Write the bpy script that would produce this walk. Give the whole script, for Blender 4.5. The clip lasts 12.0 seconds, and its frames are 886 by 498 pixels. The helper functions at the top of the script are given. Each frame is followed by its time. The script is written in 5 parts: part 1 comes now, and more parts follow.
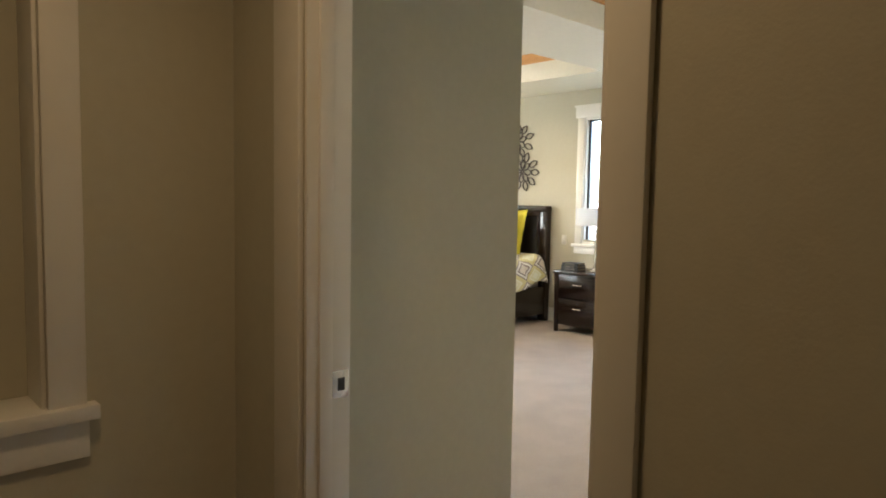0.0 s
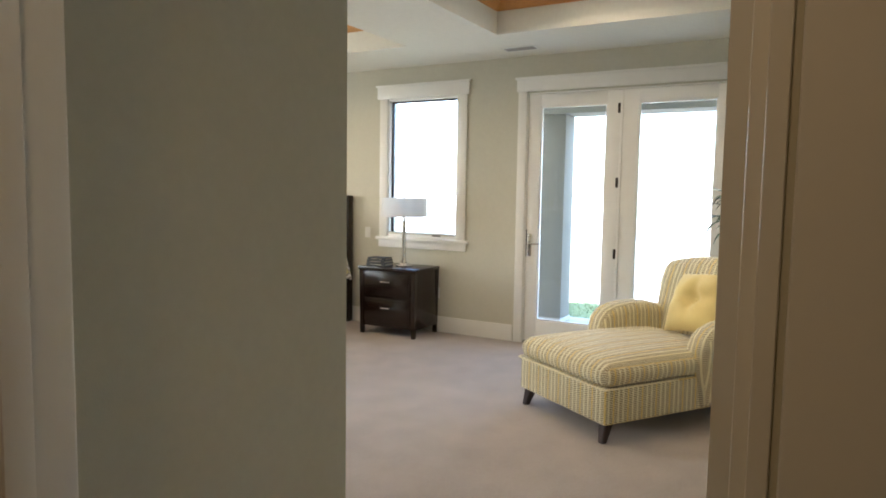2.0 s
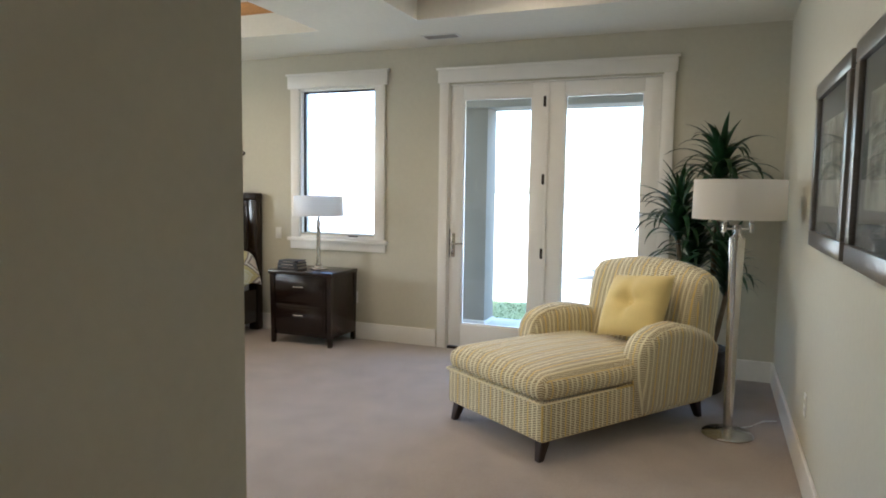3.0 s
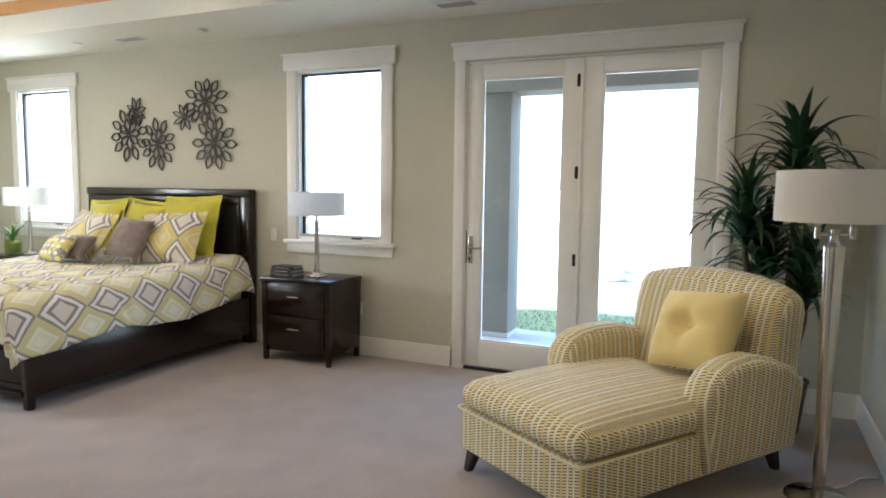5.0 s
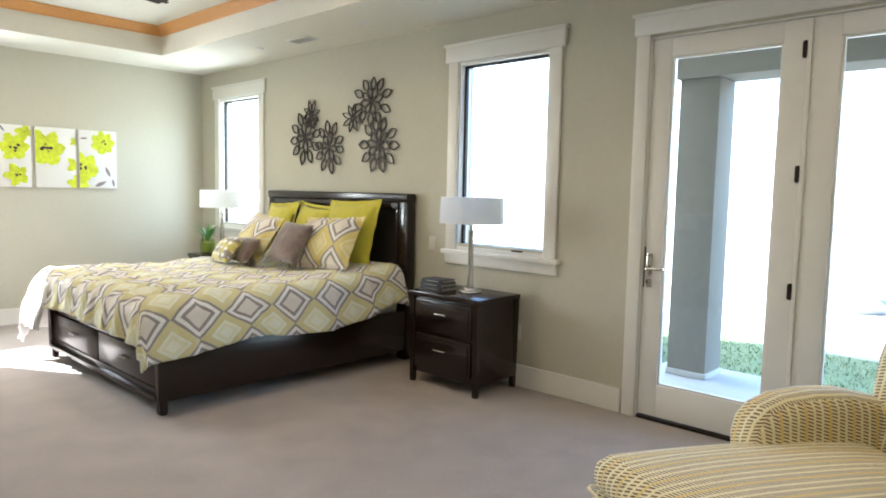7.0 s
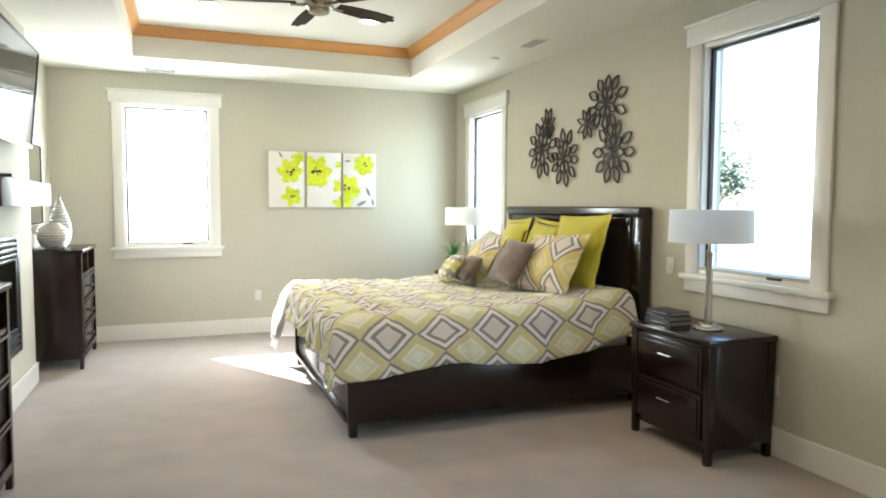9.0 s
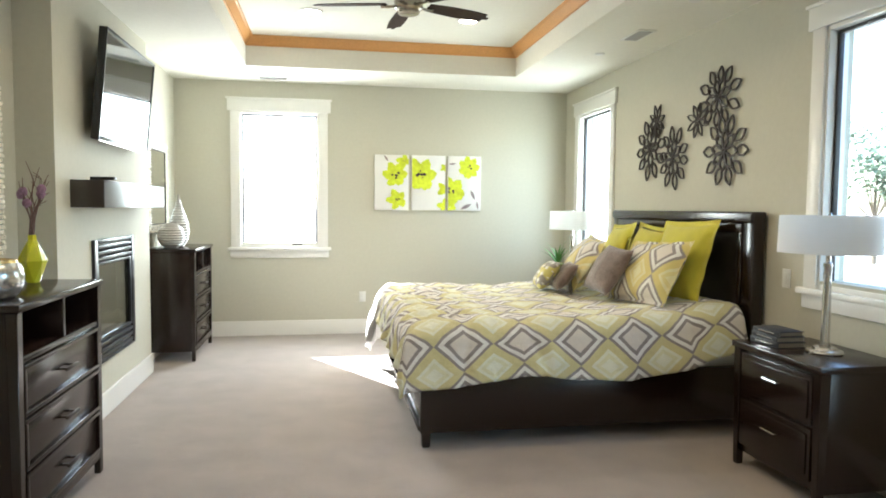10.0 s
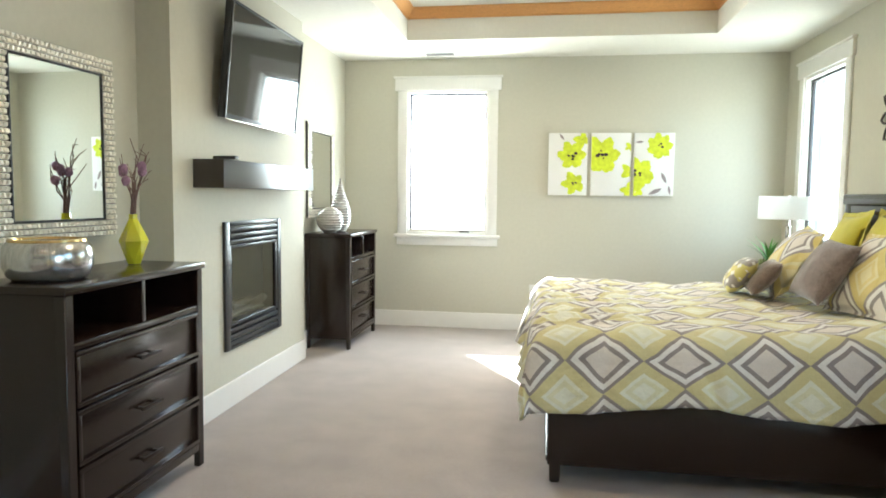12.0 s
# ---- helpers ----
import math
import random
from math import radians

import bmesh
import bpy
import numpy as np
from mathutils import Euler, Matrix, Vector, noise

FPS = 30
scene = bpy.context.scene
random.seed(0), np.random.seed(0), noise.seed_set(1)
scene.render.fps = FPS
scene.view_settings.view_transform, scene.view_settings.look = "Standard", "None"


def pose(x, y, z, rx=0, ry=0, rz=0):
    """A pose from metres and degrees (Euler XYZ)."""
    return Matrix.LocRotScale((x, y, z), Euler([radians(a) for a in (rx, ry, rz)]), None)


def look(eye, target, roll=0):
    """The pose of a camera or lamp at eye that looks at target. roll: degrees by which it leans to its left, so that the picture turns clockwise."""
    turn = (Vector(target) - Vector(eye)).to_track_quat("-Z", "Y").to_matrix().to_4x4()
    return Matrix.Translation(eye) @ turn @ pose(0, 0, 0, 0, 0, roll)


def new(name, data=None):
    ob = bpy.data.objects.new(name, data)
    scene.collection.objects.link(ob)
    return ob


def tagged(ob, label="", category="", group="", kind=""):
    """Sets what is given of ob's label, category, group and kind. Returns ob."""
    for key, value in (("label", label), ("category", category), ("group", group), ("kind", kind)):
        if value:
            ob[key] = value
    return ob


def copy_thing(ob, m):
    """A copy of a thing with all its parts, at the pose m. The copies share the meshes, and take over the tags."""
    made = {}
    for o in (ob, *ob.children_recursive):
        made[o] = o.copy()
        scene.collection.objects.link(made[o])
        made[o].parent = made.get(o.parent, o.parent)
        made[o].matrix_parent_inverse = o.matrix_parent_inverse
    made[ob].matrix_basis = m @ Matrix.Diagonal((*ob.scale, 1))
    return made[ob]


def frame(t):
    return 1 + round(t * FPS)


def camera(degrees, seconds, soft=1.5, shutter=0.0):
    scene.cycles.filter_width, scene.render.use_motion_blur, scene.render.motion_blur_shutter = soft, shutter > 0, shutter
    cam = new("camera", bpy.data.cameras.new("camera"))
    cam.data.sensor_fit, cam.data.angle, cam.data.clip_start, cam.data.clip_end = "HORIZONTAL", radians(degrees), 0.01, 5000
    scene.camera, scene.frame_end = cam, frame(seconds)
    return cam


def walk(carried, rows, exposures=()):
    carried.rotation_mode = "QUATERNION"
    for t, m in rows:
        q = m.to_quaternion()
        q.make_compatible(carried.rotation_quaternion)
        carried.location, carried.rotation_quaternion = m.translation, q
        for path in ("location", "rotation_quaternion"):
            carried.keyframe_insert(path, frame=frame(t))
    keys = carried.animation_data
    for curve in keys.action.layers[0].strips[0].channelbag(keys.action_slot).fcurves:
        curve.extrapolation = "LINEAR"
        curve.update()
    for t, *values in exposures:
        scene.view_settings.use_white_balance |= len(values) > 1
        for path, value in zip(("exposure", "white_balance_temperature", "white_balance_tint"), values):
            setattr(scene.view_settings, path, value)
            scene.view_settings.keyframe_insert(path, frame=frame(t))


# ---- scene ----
cam = camera(66.9, 12.0, soft=1.8)
PATH = [
    (0, (0.362, 0.692, 1.487), (1.714, 2.158, 1.337), 1.0),
    (0.5, (0.455, 0.877, 1.47), (1.954, 2.191, 1.315), 2.5),
    (1, (0.554, 1.03, 1.464), (2.152, 2.222, 1.309), 1.3),
    (1.5, (0.705, 1.16, 1.466), (2.374, 2.25, 1.305), 0.7),
    (2, (0.847, 1.282, 1.461), (2.585, 2.257, 1.295), 0.9),
    (2.5, (1.023, 1.42, 1.466), (2.826, 2.268, 1.295), 0.8),
    (3, (1.188, 1.5, 1.469), (3.034, 2.249, 1.296), 0.8),
    (5, (2.01, 1.759, 1.462), (3.826, 2.575, 1.278), 0.7),
    (5.5, (2.242, 1.754, 1.444), (4.0, 2.691, 1.264), 0.6),
    (6, (2.469, 1.775, 1.456), (4.155, 2.835, 1.27), 0.4),
    (6.5, (2.689, 1.794, 1.435), (4.28, 2.993, 1.259), 0.7),
    (7, (2.934, 1.796, 1.447), (4.39, 3.156, 1.275), 1.2),
    (9, (3.819, 1.924, 1.423), (4.537, 3.786, 1.294), 0.2),
    (9.5, (3.983, 1.965, 1.402), (4.521, 3.888, 1.289), 0.3),
    (10, (4.185, 2.002, 1.424), (4.523, 3.969, 1.303), 0.5),
    (10.5, (4.304, 2.068, 1.414), (4.462, 4.058, 1.282), 0.7),
    (11, (4.462, 2.206, 1.405), (4.438, 4.2, 1.254), 0.8),
    (11.5, (4.577, 2.433, 1.382), (4.4, 4.419, 1.223), 0.8),
    (12, (4.694, 2.678, 1.374), (4.391, 4.649, 1.218), 0.6),
]
EXPOSURES = [(0, 4.16, 6000, 10), (1.5, 3.98, 5850, 11), (3, 3.54, 5480, 12), (5, 3.5, 5480, 13), (7, 3.55, 5540, 10), (9, 3.57, 5630, 7), (12, 3.59, 5560, 5)]
walk(cam, [(t, look(eye, target, roll)) for t, eye, target, roll in PATH], EXPOSURES)

# ---- world, sun, exposure ----
world = bpy.data.worlds.new("sky")
scene.world = world
world.use_nodes = True
wt = world.node_tree
sky = wt.nodes.new("ShaderNodeTexSky")
sky.sky_type, sky.sun_disc = "NISHITA", False
sky.sun_elevation, sky.sun_rotation = radians(36.8), radians(-30)
sky.air_density, sky.dust_density = 1.0, 2.0
wt.nodes["Background"].inputs[1].default_value = 0.15
wt.links.new(sky.outputs[0], wt.nodes["Background"].inputs[0])

sun = new("sun", bpy.data.lights.new("sun", "SUN"))
sun.data.energy, sun.data.angle, sun.data.color = 4.0, radians(0.6), (1.0, 0.96, 0.90)
sun.matrix_world = look((-5.4, 17.0, 11.0), (-5.4 + 0.502, 17.0 - 0.865, 11.0 - 0.749))


def spot_down(name, x, y, z, watts, colour, size=0.12):
    lamp = new(name, bpy.data.lights.new(name, "AREA"))
    lamp.data.shape, lamp.data.size, lamp.data.energy, lamp.data.color = "DISK", size, watts, colour
    lamp.data.spread = radians(150)
    lamp.location = (x, y, z)
    return lamp


spot_down("hall_light", 0.60, 1.55, 2.74, 0.34, (1.0, 0.64, 0.30), 0.2)
for dx in (4.05, 5.39):
    for dy in (7.82, 5.62, 2.73):
        spot_down("downlight", dx, dy, 3.045, 0.62 if dy < 5 else 0.6, (1.0, 0.72, 0.43))


def window_daylight(name, axis, hole, face, turn, watts, colour):
    """Sky light standing in the opening of a window, aimed into the room."""
    a0, a1, z0, z1 = hole
    lamp = new(name, bpy.data.lights.new(name, "AREA"))
    lamp.data.shape, lamp.data.energy, lamp.data.color = "RECTANGLE", watts, colour
    lamp.data.size, lamp.data.size_y = a1 - a0 - 0.08, z1 - z0 - 0.06
    mid = (a0 + a1) / 2
    x, y = (mid, face) if axis == "x" else (face, mid)
    lamp.matrix_world = pose(x, y, (z0 + z1) / 2, -90, 0, turn)


window_daylight("north_window_light", "x", (3.25, 4.08, 1.03, 2.44), 9.70, 0, 5.6, (1.0, 0.985, 0.90))
window_daylight("east_window_light", "y", (8.32, 9.16, 1.03, 2.44), 7.05, -90, 2.0, (0.98, 1.0, 0.88))


# ---- materials ----
def material(name, colour, rough=0.6, metal=0.0, grain=None, amount=0.12, bump=0.0, bump_scale=None, blotch=0.6, spec=0.5, sheen=0.0, coat=0.0, stretch=(1, 1, 1)):
    """A surface with two scales of variation (fine grain and broad blotches) and a fine relief."""
    m = bpy.data.materials.new(name)
    m.use_nodes = True
    nt = m.node_tree
    b = nt.nodes["Principled BSDF"]
    b.inputs["Roughness"].default_value = rough
    b.inputs["Metallic"].default_value = metal
    b.inputs["Specular IOR Level"].default_value = spec
    b.inputs["Sheen Weight"].default_value = sheen
    b.inputs["Coat Weight"].default_value = coat
    b.inputs["Base Color"].default_value = (*colour, 1)
    co = nt.nodes.new("ShaderNodeTexCoord")
    mp = nt.nodes.new("ShaderNodeMapping")
    mp.inputs["Scale"].default_value = stretch
    nt.links.new(co.outputs["Object"], mp.inputs[0])
    if grain:
        n1 = nt.nodes.new("ShaderNodeTexNoise")
        n1.inputs["Scale"].default_value, n1.inputs["Detail"].default_value = grain, 6
        n2 = nt.nodes.new("ShaderNodeTexNoise")
        n2.inputs["Scale"].default_value, n2.inputs["Detail"].default_value = blotch, 3
        nt.links.new(mp.outputs[0], n1.inputs["Vector"])
        nt.links.new(mp.outputs[0], n2.inputs["Vector"])
        mean = nt.nodes.new("ShaderNodeMath")
        mean.operation = "ADD"
        nt.links.new(n1.outputs["Fac"], mean.inputs[0])
        nt.links.new(n2.outputs["Fac"], mean.inputs[1])
        rng = nt.nodes.new("ShaderNodeMapRange")
        rng.inputs["From Min"].default_value, rng.inputs["From Max"].default_value = 0.7, 1.3
        rng.inputs["To Min"].default_value, rng.inputs["To Max"].default_value = 1 - amount, 1 + amount
        nt.links.new(mean.outputs[0], rng.inputs["Value"])
        mix = nt.nodes.new("ShaderNodeVectorMath")
        mix.operation = "SCALE"
        mix.inputs[0].default_value = colour
        nt.links.new(rng.outputs[0], mix.inputs["Scale"])
        nt.links.new(mix.outputs[0], b.inputs["Base Color"])
    if bump:
        n3 = nt.nodes.new("ShaderNodeTexNoise")
        n3.inputs["Scale"].default_value, n3.inputs["Detail"].default_value = bump_scale or 200, 4
        nt.links.new(mp.outputs[0], n3.inputs["Vector"])
        bp = nt.nodes.new("ShaderNodeBump")
        bp.inputs["Strength"].default_value, bp.inputs["Distance"].default_value = bump, 0.004
        nt.links.new(n3.outputs["Fac"], bp.inputs["Height"])
        nt.links.new(bp.outputs[0], b.inputs["Normal"])
    return m


def emitter(name, colour, strength):
    m = bpy.data.materials.new(name)
    m.use_nodes = True
    b = m.node_tree.nodes["Principled BSDF"]
    b.inputs["Base Color"].default_value = (*colour, 1)
    b.inputs["Emission Color"].default_value = (*colour, 1)
    b.inputs["Emission Strength"].default_value = strength
    return m


def clear_glass(name, tint=(0.96, 0.98, 0.97), rough=0.0, gain=0.3, base=0.02):
    m = bpy.data.materials.new(name)
    m.use_nodes = True
    nt = m.node_tree
    nt.nodes.remove(nt.nodes["Principled BSDF"])
    tr, gl, fr, pw, mx = (nt.nodes.new("ShaderNode" + k) for k in ("BsdfTransparent", "BsdfGlossy", "LayerWeight", "Math", "MixShader"))
    tr.inputs[0].default_value = (*tint, 1)
    gl.inputs["Roughness"].default_value = rough
    pw.operation = "MULTIPLY_ADD"
    pw.inputs[1].default_value, pw.inputs[2].default_value = gain, base
    cube = nt.nodes.new("ShaderNodeMath")
    cube.operation = "POWER"
    cube.inputs[1].default_value = 4.0
    nt.links.new(fr.outputs["Facing"], cube.inputs[0])
    nt.links.new(cube.outputs[0], pw.inputs[0])
    nt.links.new(pw.outputs[0], mx.inputs[0])
    nt.links.new(tr.outputs[0], mx.inputs[1])
    nt.links.new(gl.outputs[0], mx.inputs[2])
    nt.links.new(mx.outputs[0], nt.nodes["Material Output"].inputs[0])
    return m


WALL = material("greige_wall_paint", (0.55, 0.527, 0.43), 0.75, grain=30, amount=0.03, bump=0.12, bump_scale=140, spec=0.3)
CEIL = material("cream_ceiling_paint", (0.78, 0.76, 0.68), 0.85, grain=30, amount=0.03, bump=0.15, bump_scale=110, spec=0.2)
TRIM = material("white_trim_paint", (0.80, 0.78, 0.73), 0.35, grain=12, amount=0.02, bump=0.03, bump_scale=60)
CARPET = material("beige_cut_pile_carpet", (0.38, 0.328, 0.288), 1.0, grain=70, amount=0.12, bump=0.8, bump_scale=300, blotch=4.0, spec=0.05, sheen=0.3)
CROWN = material("amber_stained_wood", (0.60, 0.30, 0.09), 0.45, grain=40, amount=0.2, stretch=(1, 1, 6), bump=0.05)
ESPRESSO = material("espresso_stained_wood", (0.017, 0.009, 0.0065), 0.22, grain=45, amount=0.3, stretch=(0.6, 0.6, 5), bump=0.015, bump_scale=90, spec=0.5)
LEATHER = material("black_brown_leather", (0.012, 0.010, 0.010), 0.28, grain=60, amount=0.2, bump=0.2, bump_scale=220)
BLACK = material("black_metal", (0.015, 0.015, 0.017), 0.35, grain=30, amount=0.2)
BRONZE = material("dark_bronze_metal", (0.035, 0.025, 0.02), 0.4, 0.8, grain=60, amount=0.3)
CHROME = material("brushed_nickel", (0.62, 0.60, 0.57), 0.18, 1.0, grain=80, amount=0.08)
GLASS = clear_glass("window_glass")
CLEAR = clear_glass("clear_glass", (0.9, 0.93, 0.92))
WHITE_PLASTIC = material("white_plastic", (0.75, 0.74, 0.70), 0.4, grain=20, amount=0.02)
LINEN = material("white_linen_shade", (0.86, 0.84, 0.80), 0.9, grain=300, amount=0.05, bump=0.15, bump_scale=500)
lt = LINEN.node_tree
glow, blend = lt.nodes.new("ShaderNodeBsdfTranslucent"), lt.nodes.new("ShaderNodeMixShader")
glow.inputs[0].default_value = (0.86, 0.84, 0.80, 1)
blend.inputs[0].default_value = 0.55
lt.links.new(lt.nodes["Principled BSDF"].outputs[0], blend.inputs[1])
lt.links.new(glow.outputs[0], blend.inputs[2])
lt.links.new(blend.outputs[0], lt.nodes["Material Output"].inputs[0])
STUCCO = material("grey_stucco", (0.205, 0.182, 0.145), 0.9, grain=18, amount=0.10, bump=0.5, bump_scale=80)
CONCRETE = material("pale_concrete", (0.45, 0.43, 0.40), 0.9, grain=30, amount=0.12, bump=0.2, bump_scale=90)
DARK_FRAME = material("dark_window_sash", (0.03, 0.024, 0.022), 0.4, grain=30, amount=0.15)


# ---- mesh helpers ----
def box(bm, x0, x1, y0, y1, z0, z1, bevel=0.0, segs=2):
    made = bmesh.ops.create_cube(bm, size=1.0)["verts"]
    for v in made:
        v.co = Vector((x0 if v.co.x < 0 else x1, y0 if v.co.y < 0 else y1, z0 if v.co.z < 0 else z1))
    if bevel:
        edges = list({e for v in made for e in v.link_edges})
        bmesh.ops.bevel(bm, geom=edges, offset=bevel, segments=segs, profile=0.5, affect="EDGES")
    return bm


def boxes(*rows, bevel=0.0, segs=2):
    bm = bmesh.new()
    for r in rows:
        box(bm, *r, bevel=bevel, segs=segs)
    return bm


def lathe(profile, segs=32, centre=(0, 0)):
    """A solid of revolution from (radius, z) rows, closed where the radius is zero."""
    bm = bmesh.new()
    rings = []
    for r, z in profile:
        if r < 1e-5:
            rings.append([bm.verts.new((centre[0], centre[1], z))])
        else:
            rings.append([bm.verts.new((centre[0] + r * math.cos(2 * math.pi * i / segs), centre[1] + r * math.sin(2 * math.pi * i / segs), z)) for i in range(segs)])
    for a, b in zip(rings, rings[1:]):
        for i in range(segs):
            j = (i + 1) % segs
            if len(a) == 1 and len(b) > 1:
                bm.faces.new((a[0], b[j], b[i]))
            elif len(b) == 1 and len(a) > 1:
                bm.faces.new((a[i], a[j], b[0]))
            elif len(a) > 1:
                bm.faces.new((a[i], a[j], b[j], b[i]))
    bmesh.ops.recalc_face_normals(bm, faces=bm.faces)
    return bm


def tube(points, radius, segs=8, bm=None, taper=None):
    """A round bar along points."""
    bm = bm or bmesh.new()
    pts = [Vector(p) for p in points]
    rings = []
    for i, p in enumerate(pts):
        d = (pts[min(i + 1, len(pts) - 1)] - pts[max(i - 1, 0)]).normalized()
        a = d.cross(Vector((0, 0, 1)) if abs(d.z) < 0.9 else Vector((1, 0, 0))).normalized()
        b = d.cross(a)
        r = radius if taper is None else radius * taper[i]
        rings.append([bm.verts.new(p + r * (math.cos(2 * math.pi * k / segs) * a + math.sin(2 * math.pi * k / segs) * b)) for k in range(segs)])
    for r0, r1 in zip(rings, rings[1:]):
        for k in range(segs):
            bm.faces.new((r0[k], r0[(k + 1) % segs], r1[(k + 1) % segs], r1[k]))
    bm.faces.new(rings[0][::-1])
    bm.faces.new(rings[-1])
    return bm


def mesh_of(name, bm, mat, smooth=None):
    bmesh.ops.recalc_face_normals(bm, faces=bm.faces)
    me = bpy.data.meshes.new(name)
    bm.to_mesh(me)
    bm.free()
    if mat:
        me.materials.append(mat)
    if smooth is not None:
        me.shade_smooth()
        me.set_sharp_from_angle(angle=radians(smooth))
    return me


def part(name, bm, mat, parent, label="", smooth=40, at=None):
    ob = new(name, mesh_of(name, bm, mat, smooth))
    ob.parent = parent
    if at is not None:
        ob.matrix_basis = at
    return tagged(ob, label)


def thing(name, label, category, at=None, group="", kind=""):
    ob = new(name)
    ob.empty_display_size = 0.1
    if at is not None:
        ob.matrix_basis = at
    return tagged(ob, label, category, group, kind)


def solid(name, bm, mat, label, category, group="", kind="", smooth=40, at=None):
    ob = new(name, mesh_of(name, bm, mat, smooth))
    if at is not None:
        ob.matrix_basis = at
    return tagged(ob, label, category, group, kind)


def built(name, bm, mat, label, category):
    return solid(name, bm, mat, label, category, kind="structure", smooth=None)


# ---- the shell ----
XE, XW, XB = 6.95, 2.57, 2.69        # bed wall, fireplace wall, chimney breast
XN = 2.49                            # deeper niche beside the chimney breast
YN, YS, YC = 9.60, 1.03, 2.607       # far wall, picture wall, vestibule wall
XD0, XD1 = 1.27, 1.40                # the entry door's wall
ZC, ZT, T = 2.78, 3.06, 0.16         # ceiling, tray ceiling, wall thickness
HX0, HY0 = -1.6, -1.0                # hall ends

floor = built("floor", boxes((HX0, XE + T, HY0, YN + T, -0.12, 0.0)), CARPET, "beige cut-pile carpet with faint footprints and vacuum marks", "carpet")


def wall_with_openings(name, axis, face, back, a0, a1, z0, z1, holes, label):
    """A wall along x or y from a0 to a1, between face and back, with holes (b0, b1, zb, zt)."""
    bm = bmesh.new()
    lo, hi = min(face, back), max(face, back)

    def add(b0, b1, c0, c1):
        if b1 - b0 < 1e-4 or c1 - c0 < 1e-4:
            return
        if axis == "y":
            box(bm, lo, hi, b0, b1, c0, c1)
        else:
            box(bm, b0, b1, lo, hi, c0, c1)
    at = a0
    for b0, b1, zb, zt in sorted(holes):
        add(at, b0, z0, z1)
        add(b0, b1, z0, zb)
        add(b0, b1, zt, z1)
        at = b1
    add(at, a1, z0, z1)
    return built(name, bm, WALL, label, "wall")


W2 = (4.55, 5.40, 1.03, 2.44)
W1 = (8.32, 9.16, 1.03, 2.44)
FD = (1.935, 3.795, 0.0, 2.43)
W0 = (3.25, 4.08, 1.03, 2.44)
wall_with_openings("wall_east", "y", XE, XE + T, YS - T, YN + T, 0, ZC + 0.5, [W2, W1, FD], "greige painted wall behind the bed")
wall_with_openings("wall_north", "x", YN, YN + T, XW - T, XE, 0, ZC + 0.5, [W0], "greige painted wall with one window")
wall_with_openings("wall_niche", "y", XN, XN - T, YC + T, 6.30, 0, ZC + 0.5, [], "greige painted wall behind the tall dresser")
wall_with_openings("chimney_return", "y", XW, XN, 6.06, 6.30, 0, ZC, [], "greige painted side return of the chimney breast")
wall_with_openings("wall_west", "y", XW, XW - T, 6.30, YN, 0, ZC + 0.5, [], "greige painted wall beside the fireplace")
wall_with_openings("wall_south", "x", YS, YS - T, XD1, XE, 0, ZC + 0.5, [], "greige painted wall with framed pictures")
HW = (-0.25, 0.76, 0.93, 2.30)
wall_with_openings("wall_vestibule", "x", YC, YC + T, HX0, XD1, 0, ZC + 0.5, [HW], "greige painted wall along the entry")
YV = 2.543                           # passage wall inside the door
wall_with_openings("wall_passage", "x", YV, YC + T, XD1, XN, 0, ZC + 0.5, [], "greige painted wall beside the entry door")
wall_with_openings("wall_entry", "y", XD0, XD1, HY0, YC, 0, ZC + 0.5, [(1.30, 2.20, 0.0, 2.44)], "greige painted wall with the entry door opening")
wall_with_openings("wall_hall_south", "x", HY0, HY0 - T, HX0, XD1, 0, ZC + 0.5, [], "plain greige hall wall")
wall_with_openings("wall_hall_west", "y", HX0, HX0 - T, HY0 - T, YC + T, 0, ZC + 0.5, [], "plain greige hall wall")
built("hall_niche", boxes((HW[0] - 0.1, HW[1] + 0.1, YC + T, YC + T + 0.05, 0.7, 2.5)), WALL, "shaded back of the cased hall recess", "wall")
wall_with_openings("chimney_breast", "y", XB, XW, 6.06, 8.03, 0, ZC, [(6.66, 7.46, 0.43, 1.15)], "greige painted chimney breast holding the fireplace")

# ceiling with two trays
TRAY_B = (3.41, 6.09, 4.63, 8.77)
TRAY_A = (3.41, 6.03, 1.75, 3.71)
bm = bmesh.new()
ZK = ZC + 0.12
for r in ((HX0 - T, XD1, HY0 - T, YC + T), (XD1, TRAY_B[0], YS - T, YN + T), (6.09, XE + T, YS - T, YN + T), (TRAY_B[0], 6.09, 8.77, YN + T), (TRAY_B[0], 6.09, 3.71, 4.63), (TRAY_A[0], 6.09, YS - T, 1.75), (6.03, 6.09, 1.75, 3.71)):
    box(bm, r[0], r[1], r[2], r[3], ZC, ZK)
for x0, x1, y0, y1 in (TRAY_A, TRAY_B):
    for r in ((x0 - 0.03, x0, y0 - 0.03, y1 + 0.03), (x1, x1 + 0.03, y0 - 0.03, y1 + 0.03), (x0, x1, y0 - 0.03, y0), (x0, x1, y1, y1 + 0.03)):
        box(bm, *r, ZK, ZT + 0.02)
    box(bm, x0 - 0.03, x1 + 0.03, y0 - 0.03, y1 + 0.03, ZT, ZT + 0.1)
built("ceiling", bm, CEIL, "cream painted ceiling with two recessed trays", "ceiling")
# unseen block, made tall so its shadow covers the porch post
built("roof_mass", boxes((HX0 - 0.3, XE + T + 0.25, HY0 - 0.3, YN + 0.2, ZC + 0.5, ZC + 2.6)), STUCCO, "unseen roof mass above the ceiling, raised to shade the porch post", "roof")


